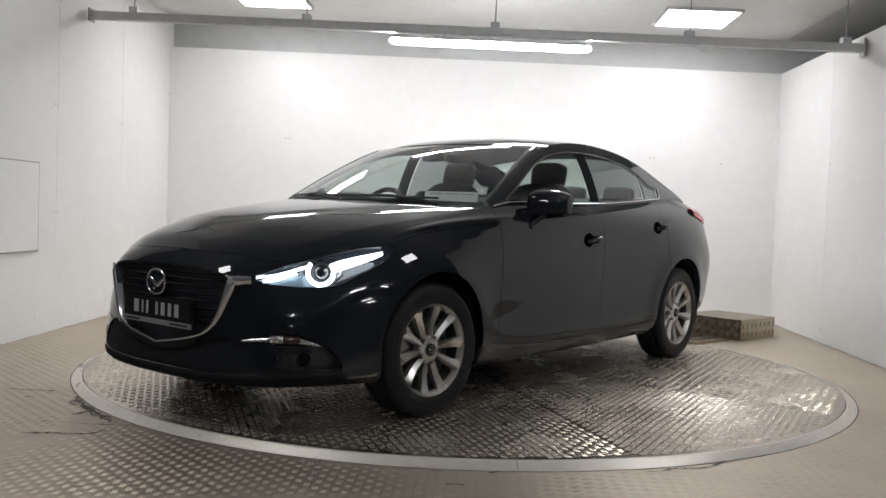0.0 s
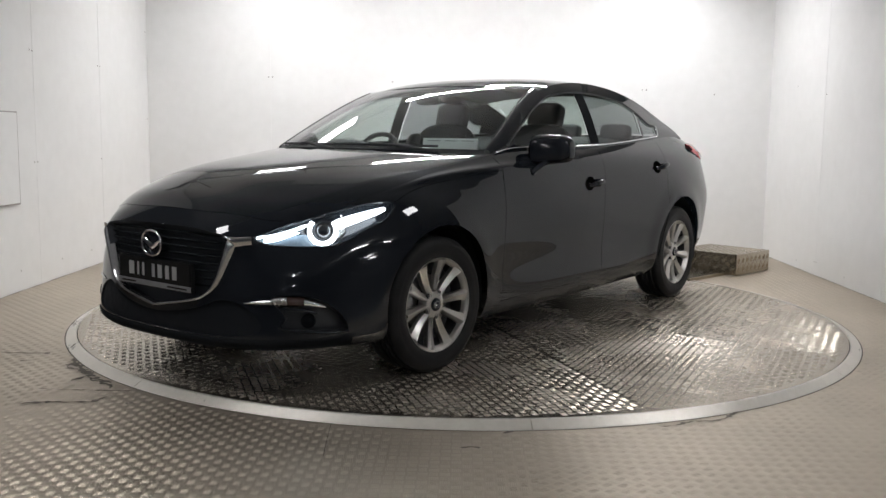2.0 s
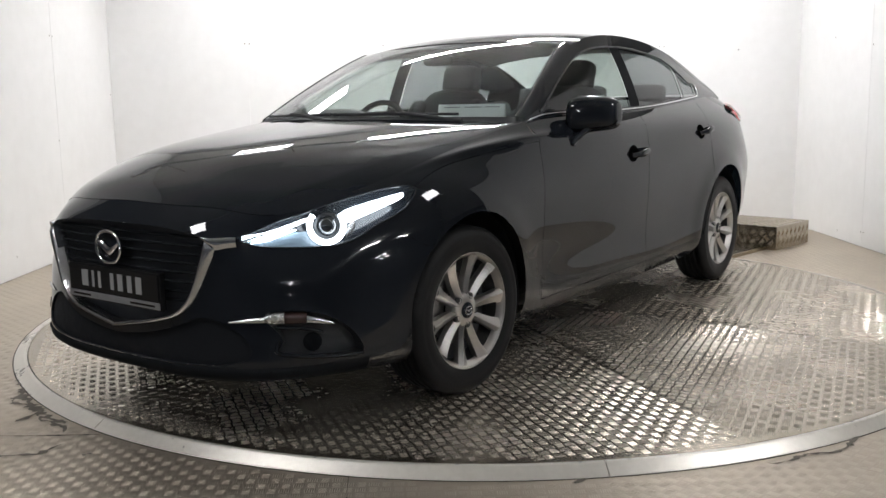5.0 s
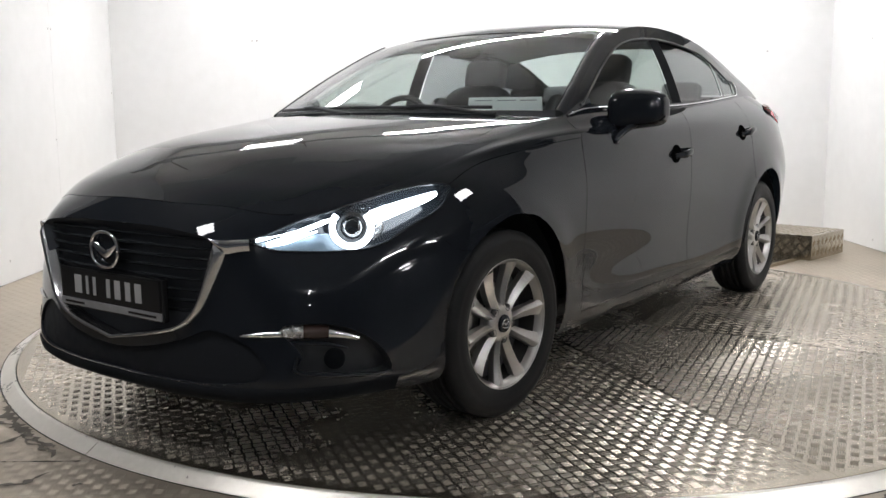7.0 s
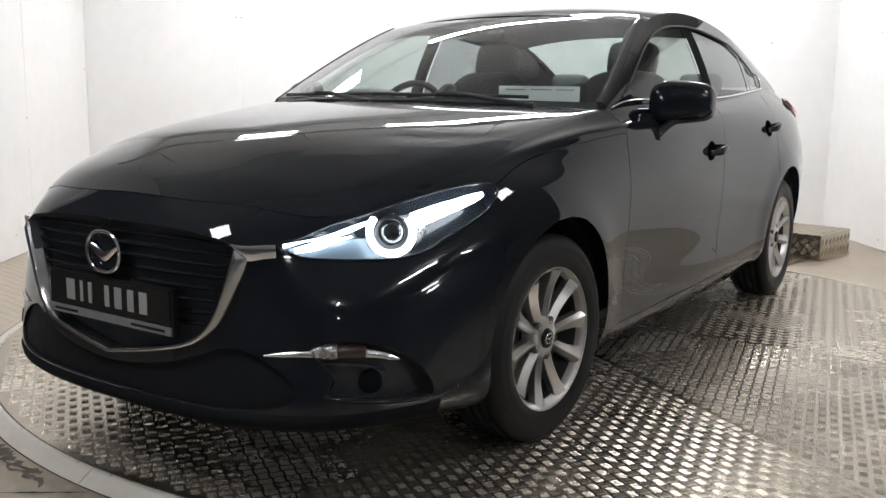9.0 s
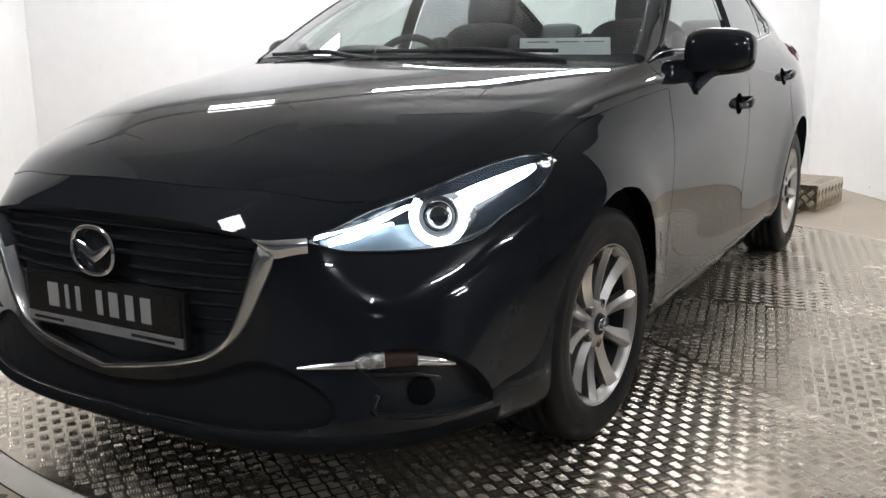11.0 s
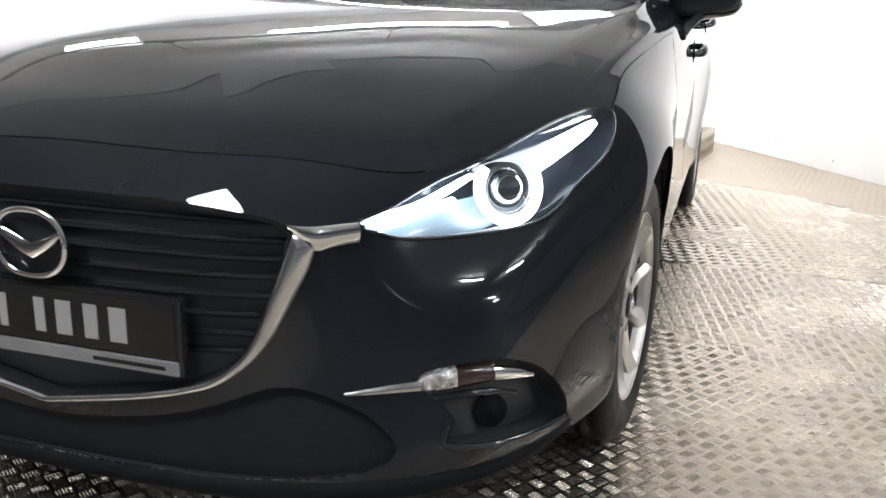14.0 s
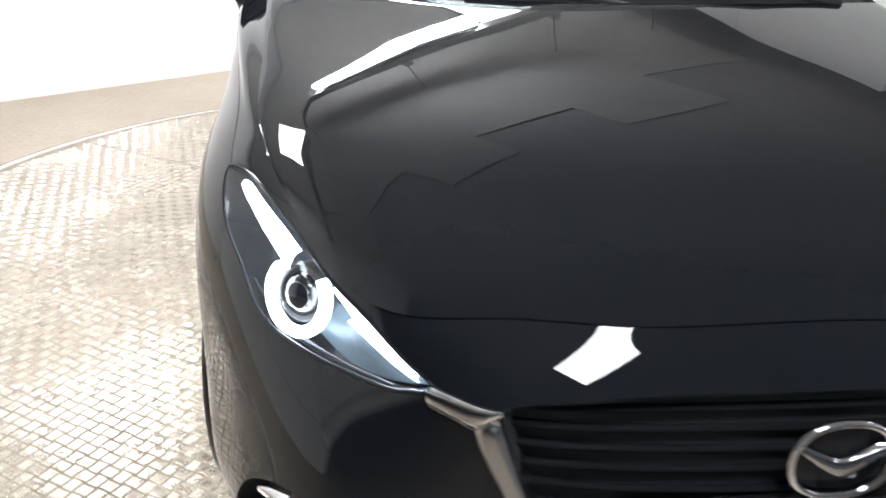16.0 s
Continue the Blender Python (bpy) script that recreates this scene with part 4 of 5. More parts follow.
for sign in (1, -1):
    a = arc_of(ys)
    g = np.stack([a, a + np.array([-.010, -.004, .010]), edge + np.array([.006, .002, .002]), edge + np.array([0, .004, -.004])], 1)
    patch("a_pillar", g * np.array([sign, 1, 1]), PAINT, flip=sign < 0)
    tubed("pillar_seal", (edge + np.array([.001, -.001, .000])) * np.array([sign, 1, 1]), .003, TRIM, car, "", 6)

ROOF_END = 2.42
yr = np.linspace(WS_TOP, ROOF_END, 40)
rail_l = arc_of(yr)
roof_front = np.stack([rail_l[0, 0] * sq, 1.065 + (rail_l[0, 1] - 1.065) * sq ** 2, 1.385 + (rail_l[0, 2] - 1.385) * np.abs(sq) ** 2.6], -1)
roof_rear = np.stack([rail_l[-1, 0] * sq, 2.47 + (rail_l[-1, 1] - 2.47) * sq ** 2, 1.410 + (rail_l[-1, 2] - 1.410) * np.abs(sq) ** 2.6], -1)
ROOF = coons(roof_front, roof_rear, rail_l * MIRROR, rail_l)
want = spline([1.065, 1.17, 1.3, 1.6, 1.9, 2.2, 2.47], np.array([1.385, 1.412, 1.434, 1.456, 1.458, 1.442, 1.410])[:, None])(ROOF[NW // 2, :, 1])[:, 0]
ROOF[..., 2] += (want - ROOF[NW // 2, :, 2])[None] * (1 - sq[:, None] ** 2) ** .7
patch("roof", ROOF, PAINT)

yb = np.linspace(ROOF_END, 3.07, 24)
redge = arc_of(yb) + np.array([-.035, 0, .012])
rw_low = np.stack([redge[-1, 0] * sq, 3.20 + (redge[-1, 1] - 3.20) * sq ** 2, 1.128 + (redge[-1, 2] - 1.128) * sq ** 2], -1)
RW = coons(np.stack([redge[0, 0] * sq, 2.47 + (redge[0, 1] - 2.47) * sq ** 2, 1.410 + (redge[0, 2] - 1.410) * np.abs(sq) ** 2.4], -1), rw_low, redge * MIRROR, redge)
RW[..., 2] += .02 * np.sin(np.pi * np.linspace(0, 1, 24))[None] * (1 - sq[:, None] ** 2)
patch("rear_window", RW, SIDE_GLASS, label="tinted rear window")
for sign in (1, -1):
    a = arc_of(yb)
    g = np.stack([a, a + np.array([-.012, 0, .010]), redge], 1)
    patch("rear_pillar", g * np.array([sign, 1, 1]), PAINT, flip=sign < 0)

ub = np.linspace(belt_u(3.09), .862, 30)
tl = belt(ub, np.ones(30))
uend = np.linspace(-1, 1, NW)
tail_edge = belt(np.where(uend >= 0, 1 - (1 - .862) * np.abs(uend), -(1 - (1 - .862) * np.abs(uend))), np.ones(NW))
tail_edge[:, 0] = np.abs(tail_edge[:, 0]) * np.sign(uend)
lid_front = np.stack([tl[0, 0] * sq, 3.20 + (tl[0, 1] - 3.20) * sq ** 2, 1.124 + (tl[0, 2] - 1.124) * sq ** 2], -1)
LID = coons(lid_front, tail_edge, tl * MIRROR, tl)
patch("boot_lid", LID, PAINT)

# cowl, under the windscreen
g = np.stack([cowl[::2] + np.array([0, .0, -.004]), cowl[::2] * .5 + ws_low[:41] * .5 + np.array([0, 0, -.022]), ws_low + np.array([0, .004, -.002])], 1)
patch("cowl_panel", g, TRIM, label="black plastic scuttle")


# shut lines
def seam_line(uv, r=.0022, name="shut_line"):
    p, n = on([a for a, b in uv], [b for a, b in uv], -.7 * r)
    tubed(name, p, r, SHUT_AND_SHADE, car, "thin dark panel gap", 5)


def column_at(yy, v0, v1, n=24):
    out = []
    for v in np.linspace(v0, v1, n):
        out.append((belt_u(yy(v) if callable(yy) else yy, v), v))
    return out


for s in (1, -1):
    flipu = lambda uv: [(a * s, b) for a, b in uv]
    seam_line(flipu(column_at(.512, .12, .97)))
    seam_line(flipu(column_at(1.585, .14, .97)))
    seam_line(flipu(column_at(lambda v: 2.46 - .30 * max(0, .62 - belt(.66, v)[2]) + .05 * max(0, v - .6), .16, .97)))
    seam_line(flipu([(a, .135) for a in np.linspace(belt_u(.512, .135), belt_u(2.3, .135), 40)]))
    seam_line(flipu([(.181, .625), (.190, .56), (.198, .51), (.207, .475), (.2135, .468)]))
    wing_line = spline([.203, .225, .262, .305, .345], np.array([.800, .872, .880, .858, .845])[:, None])
    seam_line(flipu([(a, float(wing_line(a)[0])) for a in np.linspace(.203, .345, 40)]), .0018)
seam_line([(a, 1.0) for a in np.linspace(-UH - .004, UH + .004, 60)], .0020)

# ---------------------------------------------------------------- headlights
def rim_of(kind):
    """The edge of a group of the belt's faces: pairs of vertices."""
    count = {}
    for f in FACES[kind]:
        for i, j in zip(f, f[1:] + f[:1]):
            count[(min(i, j), max(i, j))] = count.get((min(i, j), max(i, j)), 0) + 1
    return [e for e, n in count.items() if n == 1]


def recess(name, kind, mat, depth, parent, label=""):
    """A closed bowl behind an opening of the belt."""
    used = sorted({i for f in FACES[kind] for i in f})
    at = {i: k for k, i in enumerate(used)}
    n = len(used)
    v = np.concatenate([BODY[used] - .001 * NORMAL[used], BODY[used] - depth * NORMAL[used]])
    f = [tuple(at[i] + n for i in q) for q in FACES[kind]]
    f += [(at[i], at[j], at[j] + n, at[i] + n) for i, j in rim_of(kind)]
    return sheet(name, v, f, mat, parent, label, smooth=False)


def ribbon(us_, vs_, half, d, mat, parent, name, label, sign, thick=.006):
    """A raised bar that follows the belt at a depth d; half widths in v."""
    u, v, h = (np.asarray(a, float) for a in (us_, vs_, half))
    k = np.linspace(0, 1, 24)
    s = np.linspace(0, 1, len(u))
    u, v, h = spline(s, u[:, None])(k)[:, 0], spline(s, v[:, None])(k)[:, 0], np.interp(k, s, h)
    dd = np.interp(k, s, np.broadcast_to(d, s.shape))
    rows = []
    for off, dep in ((-1, 0), (-.6, thick), (.6, thick), (1, 0)):
        p, nn = on(u * sign, v + off * h, 0.0)
        rows.append(p + nn * (dd + dep)[:, None])
    return patch(name, np.stack(rows, 1), mat, parent, label)


def torus_arc(centre, axis, R, r, a0, a1, n=40, m=10):
    ax = Vector(axis).normalized()
    x = ax.cross(Vector((0, 0, 1))).normalized()
    y = x.cross(ax).normalized()
    pts = [Vector(centre) + R * (math.cos(a) * x + math.sin(a) * y) for a in np.linspace(a0, a1, n)]
    return tube(np.array(pts), r, m)


for sign, s in ((1, "l"), (-1, "r")):
    lamp = panel("headlight", "headlight_" + s, LENS, "clear headlight lens, lamp lit", .0015)
    recess("lamp_bowl", "headlight_" + s, GLOSS, .085, lamp, "dark lamp housing")
    L = OUTLINES["headlight_" + s]
    p, n_ = on(L[:, 0], L[:, 1], 0.0)
    tubed("lens_seal", np.concatenate([p, p[:1]]), .0035, GLOSS, lamp, "black edge of the lens", 6)
    ribbon([.0985, .108, .119, .130, .1365], [.662, .712, .766, .814, .832], [.032, .036, .034, .028, .020], -.028, LED, lamp, "light_bar", "white light strip", sign, .008)
    ribbon([.103, .112, .120, .127], [.606, .640, .680, .714], [.018, .026, .025, .014], -.030, LED, lamp, "light_bar", "white light strip", sign, .008)
    ribbon([.1545, .165, .178, .190, .1965], [.735, .752, .768, .782, .790], [.054, .053, .048, .040, .024], -.026, LED, lamp, "light_bar", "white light strip", sign, .008)
    ribbon([.106, .116, .126, .134], [.722, .768, .810, .836], [.004, .004, .004, .003], -.022, LED, lamp, "light_line", "fine white light line", sign, .005)
    c, ax = np.array([.690 * sign, -.575, .687]), on(.1435 * sign, .703, 0)[1]
    v, f = torus_arc(c, ax + np.array([.15 * sign, -.5, 0]), .0555, .0094, -math.pi * 1.22, math.pi * .22)
    sheet("halo", v, f, LED, lamp, "glowing ring round the projector")
    aim = Vector(ax + np.array([.1 * sign, -.8, 0])).normalized()
    turn = Matrix.Translation(Vector(c) - aim * .01) @ aim.to_track_quat("Z", "Y").to_matrix().to_4x4()
    v, f = lathe([(-.05, .046), (-.004, .045), (0, .040), (-.004, .036), (.0, .034)], "z", 32)
    sheet("projector_bezel", v, f, TRIM, lamp, "dark bezel").matrix_local = turn
    v, f = lathe([(-.008, .033), (.004, .029), (.012, .018), (.015, 0)], "z", 32)
    sheet("projector_lens", v, f, material("projector_glass", (.015, .018, .022), .02, 0, 1.0), lamp, "round projector lens").matrix_local = turn
    v, f = lathe([(.012, .0205), (.0130, .021), (.012, .0215)], "z", 32)
    sheet("projector_ring", v, f, SATIN, lamp, "fine bright ring").matrix_local = turn
    ribbon([.101, .113, .127, .142], [.606, .606, .616, .638], [.026, .046, .058, .056], -.052, LED_SOFT, lamp, "reflector", "softly lit pale blue reflector", sign, .004)
    ribbon([.153, .1565, .159], [.615, .640, .665], [.030, .036, .034], -.022, FLUTED, lamp, "fluted_insert", "fluted clear insert", sign, .006)
    ribbon([.108, .125, .150, .168], [.560, .556, .560, .590], [.006, .008, .009, .006], -.02, GLOSS, lamp, "lower_edge", "gloss black lower edge", sign, .004)


# ---------------------------------------------------------------- grille, chrome, badge and plate
grille = recess("grille", "grille", GRILLE_BACK, .040, car, "black grille with slim bars")
GL = np.array(OUTLINES["grille"])


def level_line(z0, n=60):
    """The grille mouth's plan curve at one height, out to its edge."""
    u = np.linspace(0, .085, 120)
    v = np.linspace(.22, .72, 80)
    g = belt(np.repeat(u[:, None], 80, 1), np.repeat(v[None], 120, 0))
    at = np.array([[np.interp(z0, row[:, 2], row[:, 0]), np.interp(z0, row[:, 2], row[:, 1]), np.interp(z0, row[:, 2], v)] for row in g])
    ok = inside(np.stack([u, at[:, 2]], -1), GL)
    w = at[ok, 0].max() - .004 if ok.any() else .05
    x = np.linspace(-w, w, n)
    y = np.interp(np.abs(x), at[:, 0], at[:, 1])
    return np.stack([x, y, np.full(n, z0)], -1)


for z0 in (.662, .632, .602, .572, .540, .508, .476, .446):
    line = level_line(z0)
    rows = [line + np.array([0, d, dz]) for dz, d in ((.0045, .038), (.0055, .030), (.0020, .024), (-.0030, .027), (-.0045, .038))]
    patch("bar", np.stack(rows, 1), GRILLE_BLACK, grille, "black plastic bar")

path_uv = [(0, .270), (.018, .288), (.033, .304), (.044, .318), (.052, .334), (.058, .358), (.0635, .395), (.0695, .455), (.0755, .520), (.0800, .578)]
k = np.linspace(0, 1, 60)
pu = spline(np.linspace(0, 1, len(path_uv)), np.array(path_uv))(k)
for sign in (1, -1):
    p, n_ = on(pu[:, 0] * sign, pu[:, 1], 0.0)
    t = np.gradient(p, axis=0)
    t /= np.linalg.norm(t, axis=1)[:, None]
    b = np.cross(t, n_) * sign
    b *= np.sign((b * (p - np.array([0, -.9, .5]))).sum(1).mean())
    w = np.interp(k, [0, .35, .55, .75, .9, 1], [.012, .012, .017, .030, .038, .036])[:, None]
    sink = np.interp(k, [0, .95, 1], [1, 1, .3])[:, None]
    rows = [p - n_ * .03 - b * .002, p + n_ * .006 * sink - b * .002, p + n_ * .014 * sink + b * w * .30, p + n_ * .010 * sink + b * w * .8, p - n_ * .002 + b * w]
    patch("grille_surround", np.stack(rows, 1), SATIN, car, "satin chrome grille surround")
    # the wing from the surround's corner to the lamp
    wu, wt, wb = [.0775, .0830, .0890, .0955], [.606, .614, .632, .652], [.580, .542, .546, .553]
    kk = np.linspace(0, 1, 20)
    cu, ct, cb = (spline(np.linspace(0, 1, 4), np.array(a)[:, None])(kk)[:, 0] for a in (wu, wt, wb))
    rows = []
    for m_, d in ((0, -.004), (.12, .012), (.5, .016), (.85, .009), (1, -.004)):
        rows.append(on(cu * sign, ct + (cb - ct) * m_, 0)[0] + on(cu * sign, ct, 0)[1] * d)
    patch("grille_wing", np.stack(rows, 1), CHROME, car, "bright chrome wing towards the lamp")

ang = np.linspace(0, 2 * np.pi, 61)
ex, ez = .068 * np.sign(np.cos(ang)) * np.abs(np.cos(ang)) ** .86, .054 * np.sign(np.sin(ang)) * np.abs(np.sin(ang)) ** .9
BZ = .610
v, f = tube(np.stack([ex, np.full(61, -.929), BZ + ez], -1), np.full(61, .0054), 8)
badge = sheet("badge", v, f, CHROME, car, "chrome oval badge")
for sign in (1, -1):
    s_ = np.linspace(0, 1, 16)
    x, z = sign * .060 * s_, BZ - .016 + .036 * s_ ** 1.25
    h = .010 * (1 - s_) ** .6 + .004
    g = np.stack([np.stack([x, np.full(16, yy), z + kk * h], -1) for kk, yy in ((-1, -.922), (-.2, -.936), (1, -.924))], 1)
    patch("badge_wing", g, CHROME, badge)
back = np.stack([ex * .95, np.full(61, -.918), BZ + ez * .95], -1)[:-1]
sheet("badge_back", np.concatenate([back, [(0, -.920, BZ)]]), [(i, (i + 1) % 60, 60) for i in range(60)], GLOSS, badge)

plate = boxed("plate_holder", (-.263, .263, -.9215, -.900, .412, .541), PLATE, car, "black plate holder", .004)
boxed("plate", (-.254, .254, -.9250, -.9205, .444, .535), PLATE, plate, "black plate", .0015)
boxed("plate_strip", (-.258, .258, -.9260, -.9205, .417, .440), GREY_BAR, plate, "grey name strip", .001)
for x0, x1 in ((-.185, -.131), (-.124, -.094), (-.087, -.055), (-.016, .020), (.026, .072), (.080, .122), (.128, .176)):
    boxed("letter_bar", (x0 + .008, x1 - .008, -.9264, -.9245, .460, .518), LETTER, plate, "silver lettering block", .0008)
boxed("print_bar", (.10, .235, -.9266, -.9258, .4245, .4315), PLATE, plate, "", .0003)
boxed("print_bar", (-.235, -.13, -.9266, -.9258, .4245, .4315), PLATE, plate, "", .0003)

recess("lower_intake", "intake", CHIN, .010, car, "matt black lower air intake")

# ---------------------------------------------------------------- fog lamp recesses
for sign, s in ((1, "l"), (-1, "r")):
    pod = recess("fog_recess", "fog_" + s, TRIM, .055, car, "black fog lamp recess")
    ribbon([.0862, .092, .100, .108], [.3105, .3125, .3150, .3160], [.002, .005, .007, .008], .0015, SATIN, car, "bumper_trim", "satin chrome bumper strip", sign, .005)
    ribbon([.107, .1115, .116, .120], [.316, .3195, .320, .3195], [.014, .018, .018, .018], -.010, FLUTED, pod, "indicator", "clear fluted lamp", sign, .010)
    ribbon([.120, .125, .130, .134], [.3195, .3185, .317, .315], [.018, .018, .017, .016], -.010, AMBER, pod, "reflector", "amber reflector", sign, .010)
    ribbon([.134, .140, .146, .151], [.312, .306, .298, .290], [.013, .011, .009, .004], -.008, CHROME, pod, "trim_blade", "chrome blade", sign, .010)
    ribbon([.108, .121, .134, .145], [.292, .290, .283, .268], [.005, .006, .006, .004], -.012, GLOSS, pod, "ledge", "", sign, .006)
    lip = spline(np.linspace(0, 1, 8), np.array([(.1168, .252), (.1150, .224), (.1170, .208), (.1240, .199), (.1340, .190), (.1460, .181), (.1590, .172), (.1680, .170)]))(np.linspace(0, 1, 40))
    tubed("lower_lip", on(lip[:, 0] * sign, lip[:, 1], -.001)[0], .0062, PAINT, pod, "glossy lower edge", 10)
    c, ax = on(.139 * sign, .235, -.045)
    aim = Vector(ax + np.array([0, -.5, 0])).normalized()
    v, f = lathe([(-.01, .030), (.006, .030), (.004, .024), (.008, .012), (.009, 0)], "z", 24)
    sheet("fog_lamp", v, f, GRILLE_BLACK, pod, "small round fog lamp").matrix_local = Matrix.Translation(Vector(c)) @ aim.to_track_quat("Z", "Y").to_matrix().to_4x4()

# lower lip, tail lamps, handles, mirrors
uu = np.linspace(-.172, .172, 110)
thin = np.clip((.172 - np.abs(uu)) / .06, 0, 1)
rows = [np.where(True, on(uu, np.full(110, v), 0)[0] + on(uu, np.full(110, v), 0)[1] * (d * thin + .0008)[:, None], 0) for v, d in ((.148, 0), (.138, .006), (.10, .010), (.05, .008), (.01, 0))]
patch("chin_spoiler", np.stack(rows, 1), GRILLE_BLACK, car, "dark lower lip")
for sign in (1, -1):
    ribbon([.790, .812, .84, .862, .885], [.885, .885, .88, .88, .87], [.03, .07, .085, .085, .07], .006, RED_LENS, car, "tail_lamp", "red tail lamp", sign, .014)

for sign, s in ((1, "l"), (-1, "r")):
    for y0, v0, dn in ((1.425, .692, "front_door_"), (2.350, .757, "rear_door_")):
        # flat black oval on the door skin, the finger recess's shade as colour
        u0 = belt_u(y0 - .035, v0)
        slope = (belt(u0, v0 + .02) - belt(u0, v0 - .02))[2] / .04
        loops = []
        for r_ in (0, .35, .7, 1):
            fa = np.linspace(0, 2 * np.pi, 32, endpoint=False)
            vv = v0 + r_ * .040 * np.sin(fa) / slope
            uu_ = np.array([belt_u(y0 - .030 + r_ * .058 * c_, v_) for c_, v_ in zip(np.cos(fa), vv)])
            loops.append(on(uu_ * sign, vv, .0012)[0])
        sheet("handle_shade", np.concatenate(loops), grid_faces(4, 32, True), SHUT_AND_SHADE, PANELS[dn + s], "flat black patch painted as the shade of the finger recess")
        kk = np.linspace(-1, 1, 21)
        yy = y0 + .034 + kk * .072
        pts = np.array([on(belt_u(a, v0) * sign, v0 + .012 * b, 0)[0] for a, b in zip(yy, kk)])
        nn = np.array([on(belt_u(a, v0) * sign, v0, 0)[1] for a in yy])
        lift = .034 * (1 - np.abs(kk) ** 4)
        tubed("door_handle", pts + nn * lift[:, None], .010 + .006 * (1 - kk ** 2), PAINT, PANELS[dn + s], "body-coloured pull handle", 10, 1.15)

    # door mirror
    mirror = tubed("door_mirror", [(sign * a, b, c) for a, b, c in ((.858, .795, .902), (.872, .805, .925), (.892, .832, .950), (.915, .862, .975))], [.034, .026, .024, .034], GLOSS, car, "black door mirror", 14, .6)
    n1, n2 = 28, 24
    th, ph = np.linspace(.001, np.pi - .001, n1)[:, None], np.linspace(0, 2 * np.pi, n2, endpoint=False)[None]
    sup = lambda a, e: np.sign(a) * np.abs(a) ** e
    X = sup(np.cos(th), .5) * np.ones_like(ph)
    Yc, Zc = sup(np.sin(th), .5) * sup(np.cos(ph), .8), sup(np.sin(th), .5) * sup(np.sin(ph), .6)
    gx = .922 + .108 * X
    gy = .888 + .075 * np.where(Yc > 0, Yc * .55, Yc) + .03 * X
    gz = 1.026 + .080 * np.where(Zc < 0, Zc * .95, Zc) * (1 - .12 * X) + .004 * X - .006 * X ** 2
    V = np.stack([sign * gx, gy, gz], -1).reshape(-1, 3)
    F_ = grid_faces(n1, n2, True)
    sheet("mirror_shell", V, F_ if sign < 0 else F_[:, ::-1], PAINT, mirror, "glossy black shell")
    ff = np.linspace(0, 2 * np.pi, 28, endpoint=False)
    seam = np.stack([gx[:, n2 * 3 // 4 - 3], gy[:, n2 * 3 // 4 - 3] - .0015, gz[:, n2 * 3 // 4 - 3]], -1)[2:-2] * np.array([sign, 1, 1])
    tubed("shell_joint", seam, .0022, SHUT_AND_SHADE, mirror, "dark joint of the lower shell", 6)
    ring = np.stack([sign * (.924 + .094 * sup(np.cos(ff), .6)), .932 + .03 * sup(np.cos(ff), .6), 1.026 + .062 * sup(np.sin(ff), .6)], -1)
    sheet("mirror_glass", np.concatenate([ring, ring.mean(0, keepdims=True)]), [(i, (i + 1) % 28, 28) for i in range(28)], CHROME, mirror, "mirror glass")

# ---------------------------------------------------------------- wheels
TYRE_R = .318
# Rim barrel darker than the alloy lip: the shade inside is in the colour
SHADED_BARREL = material('shaded_rim_barrel', (.06, .06, .06), .5, .6)
NUT = material('nut_steel', (.12, .12, .12), .35, .9)


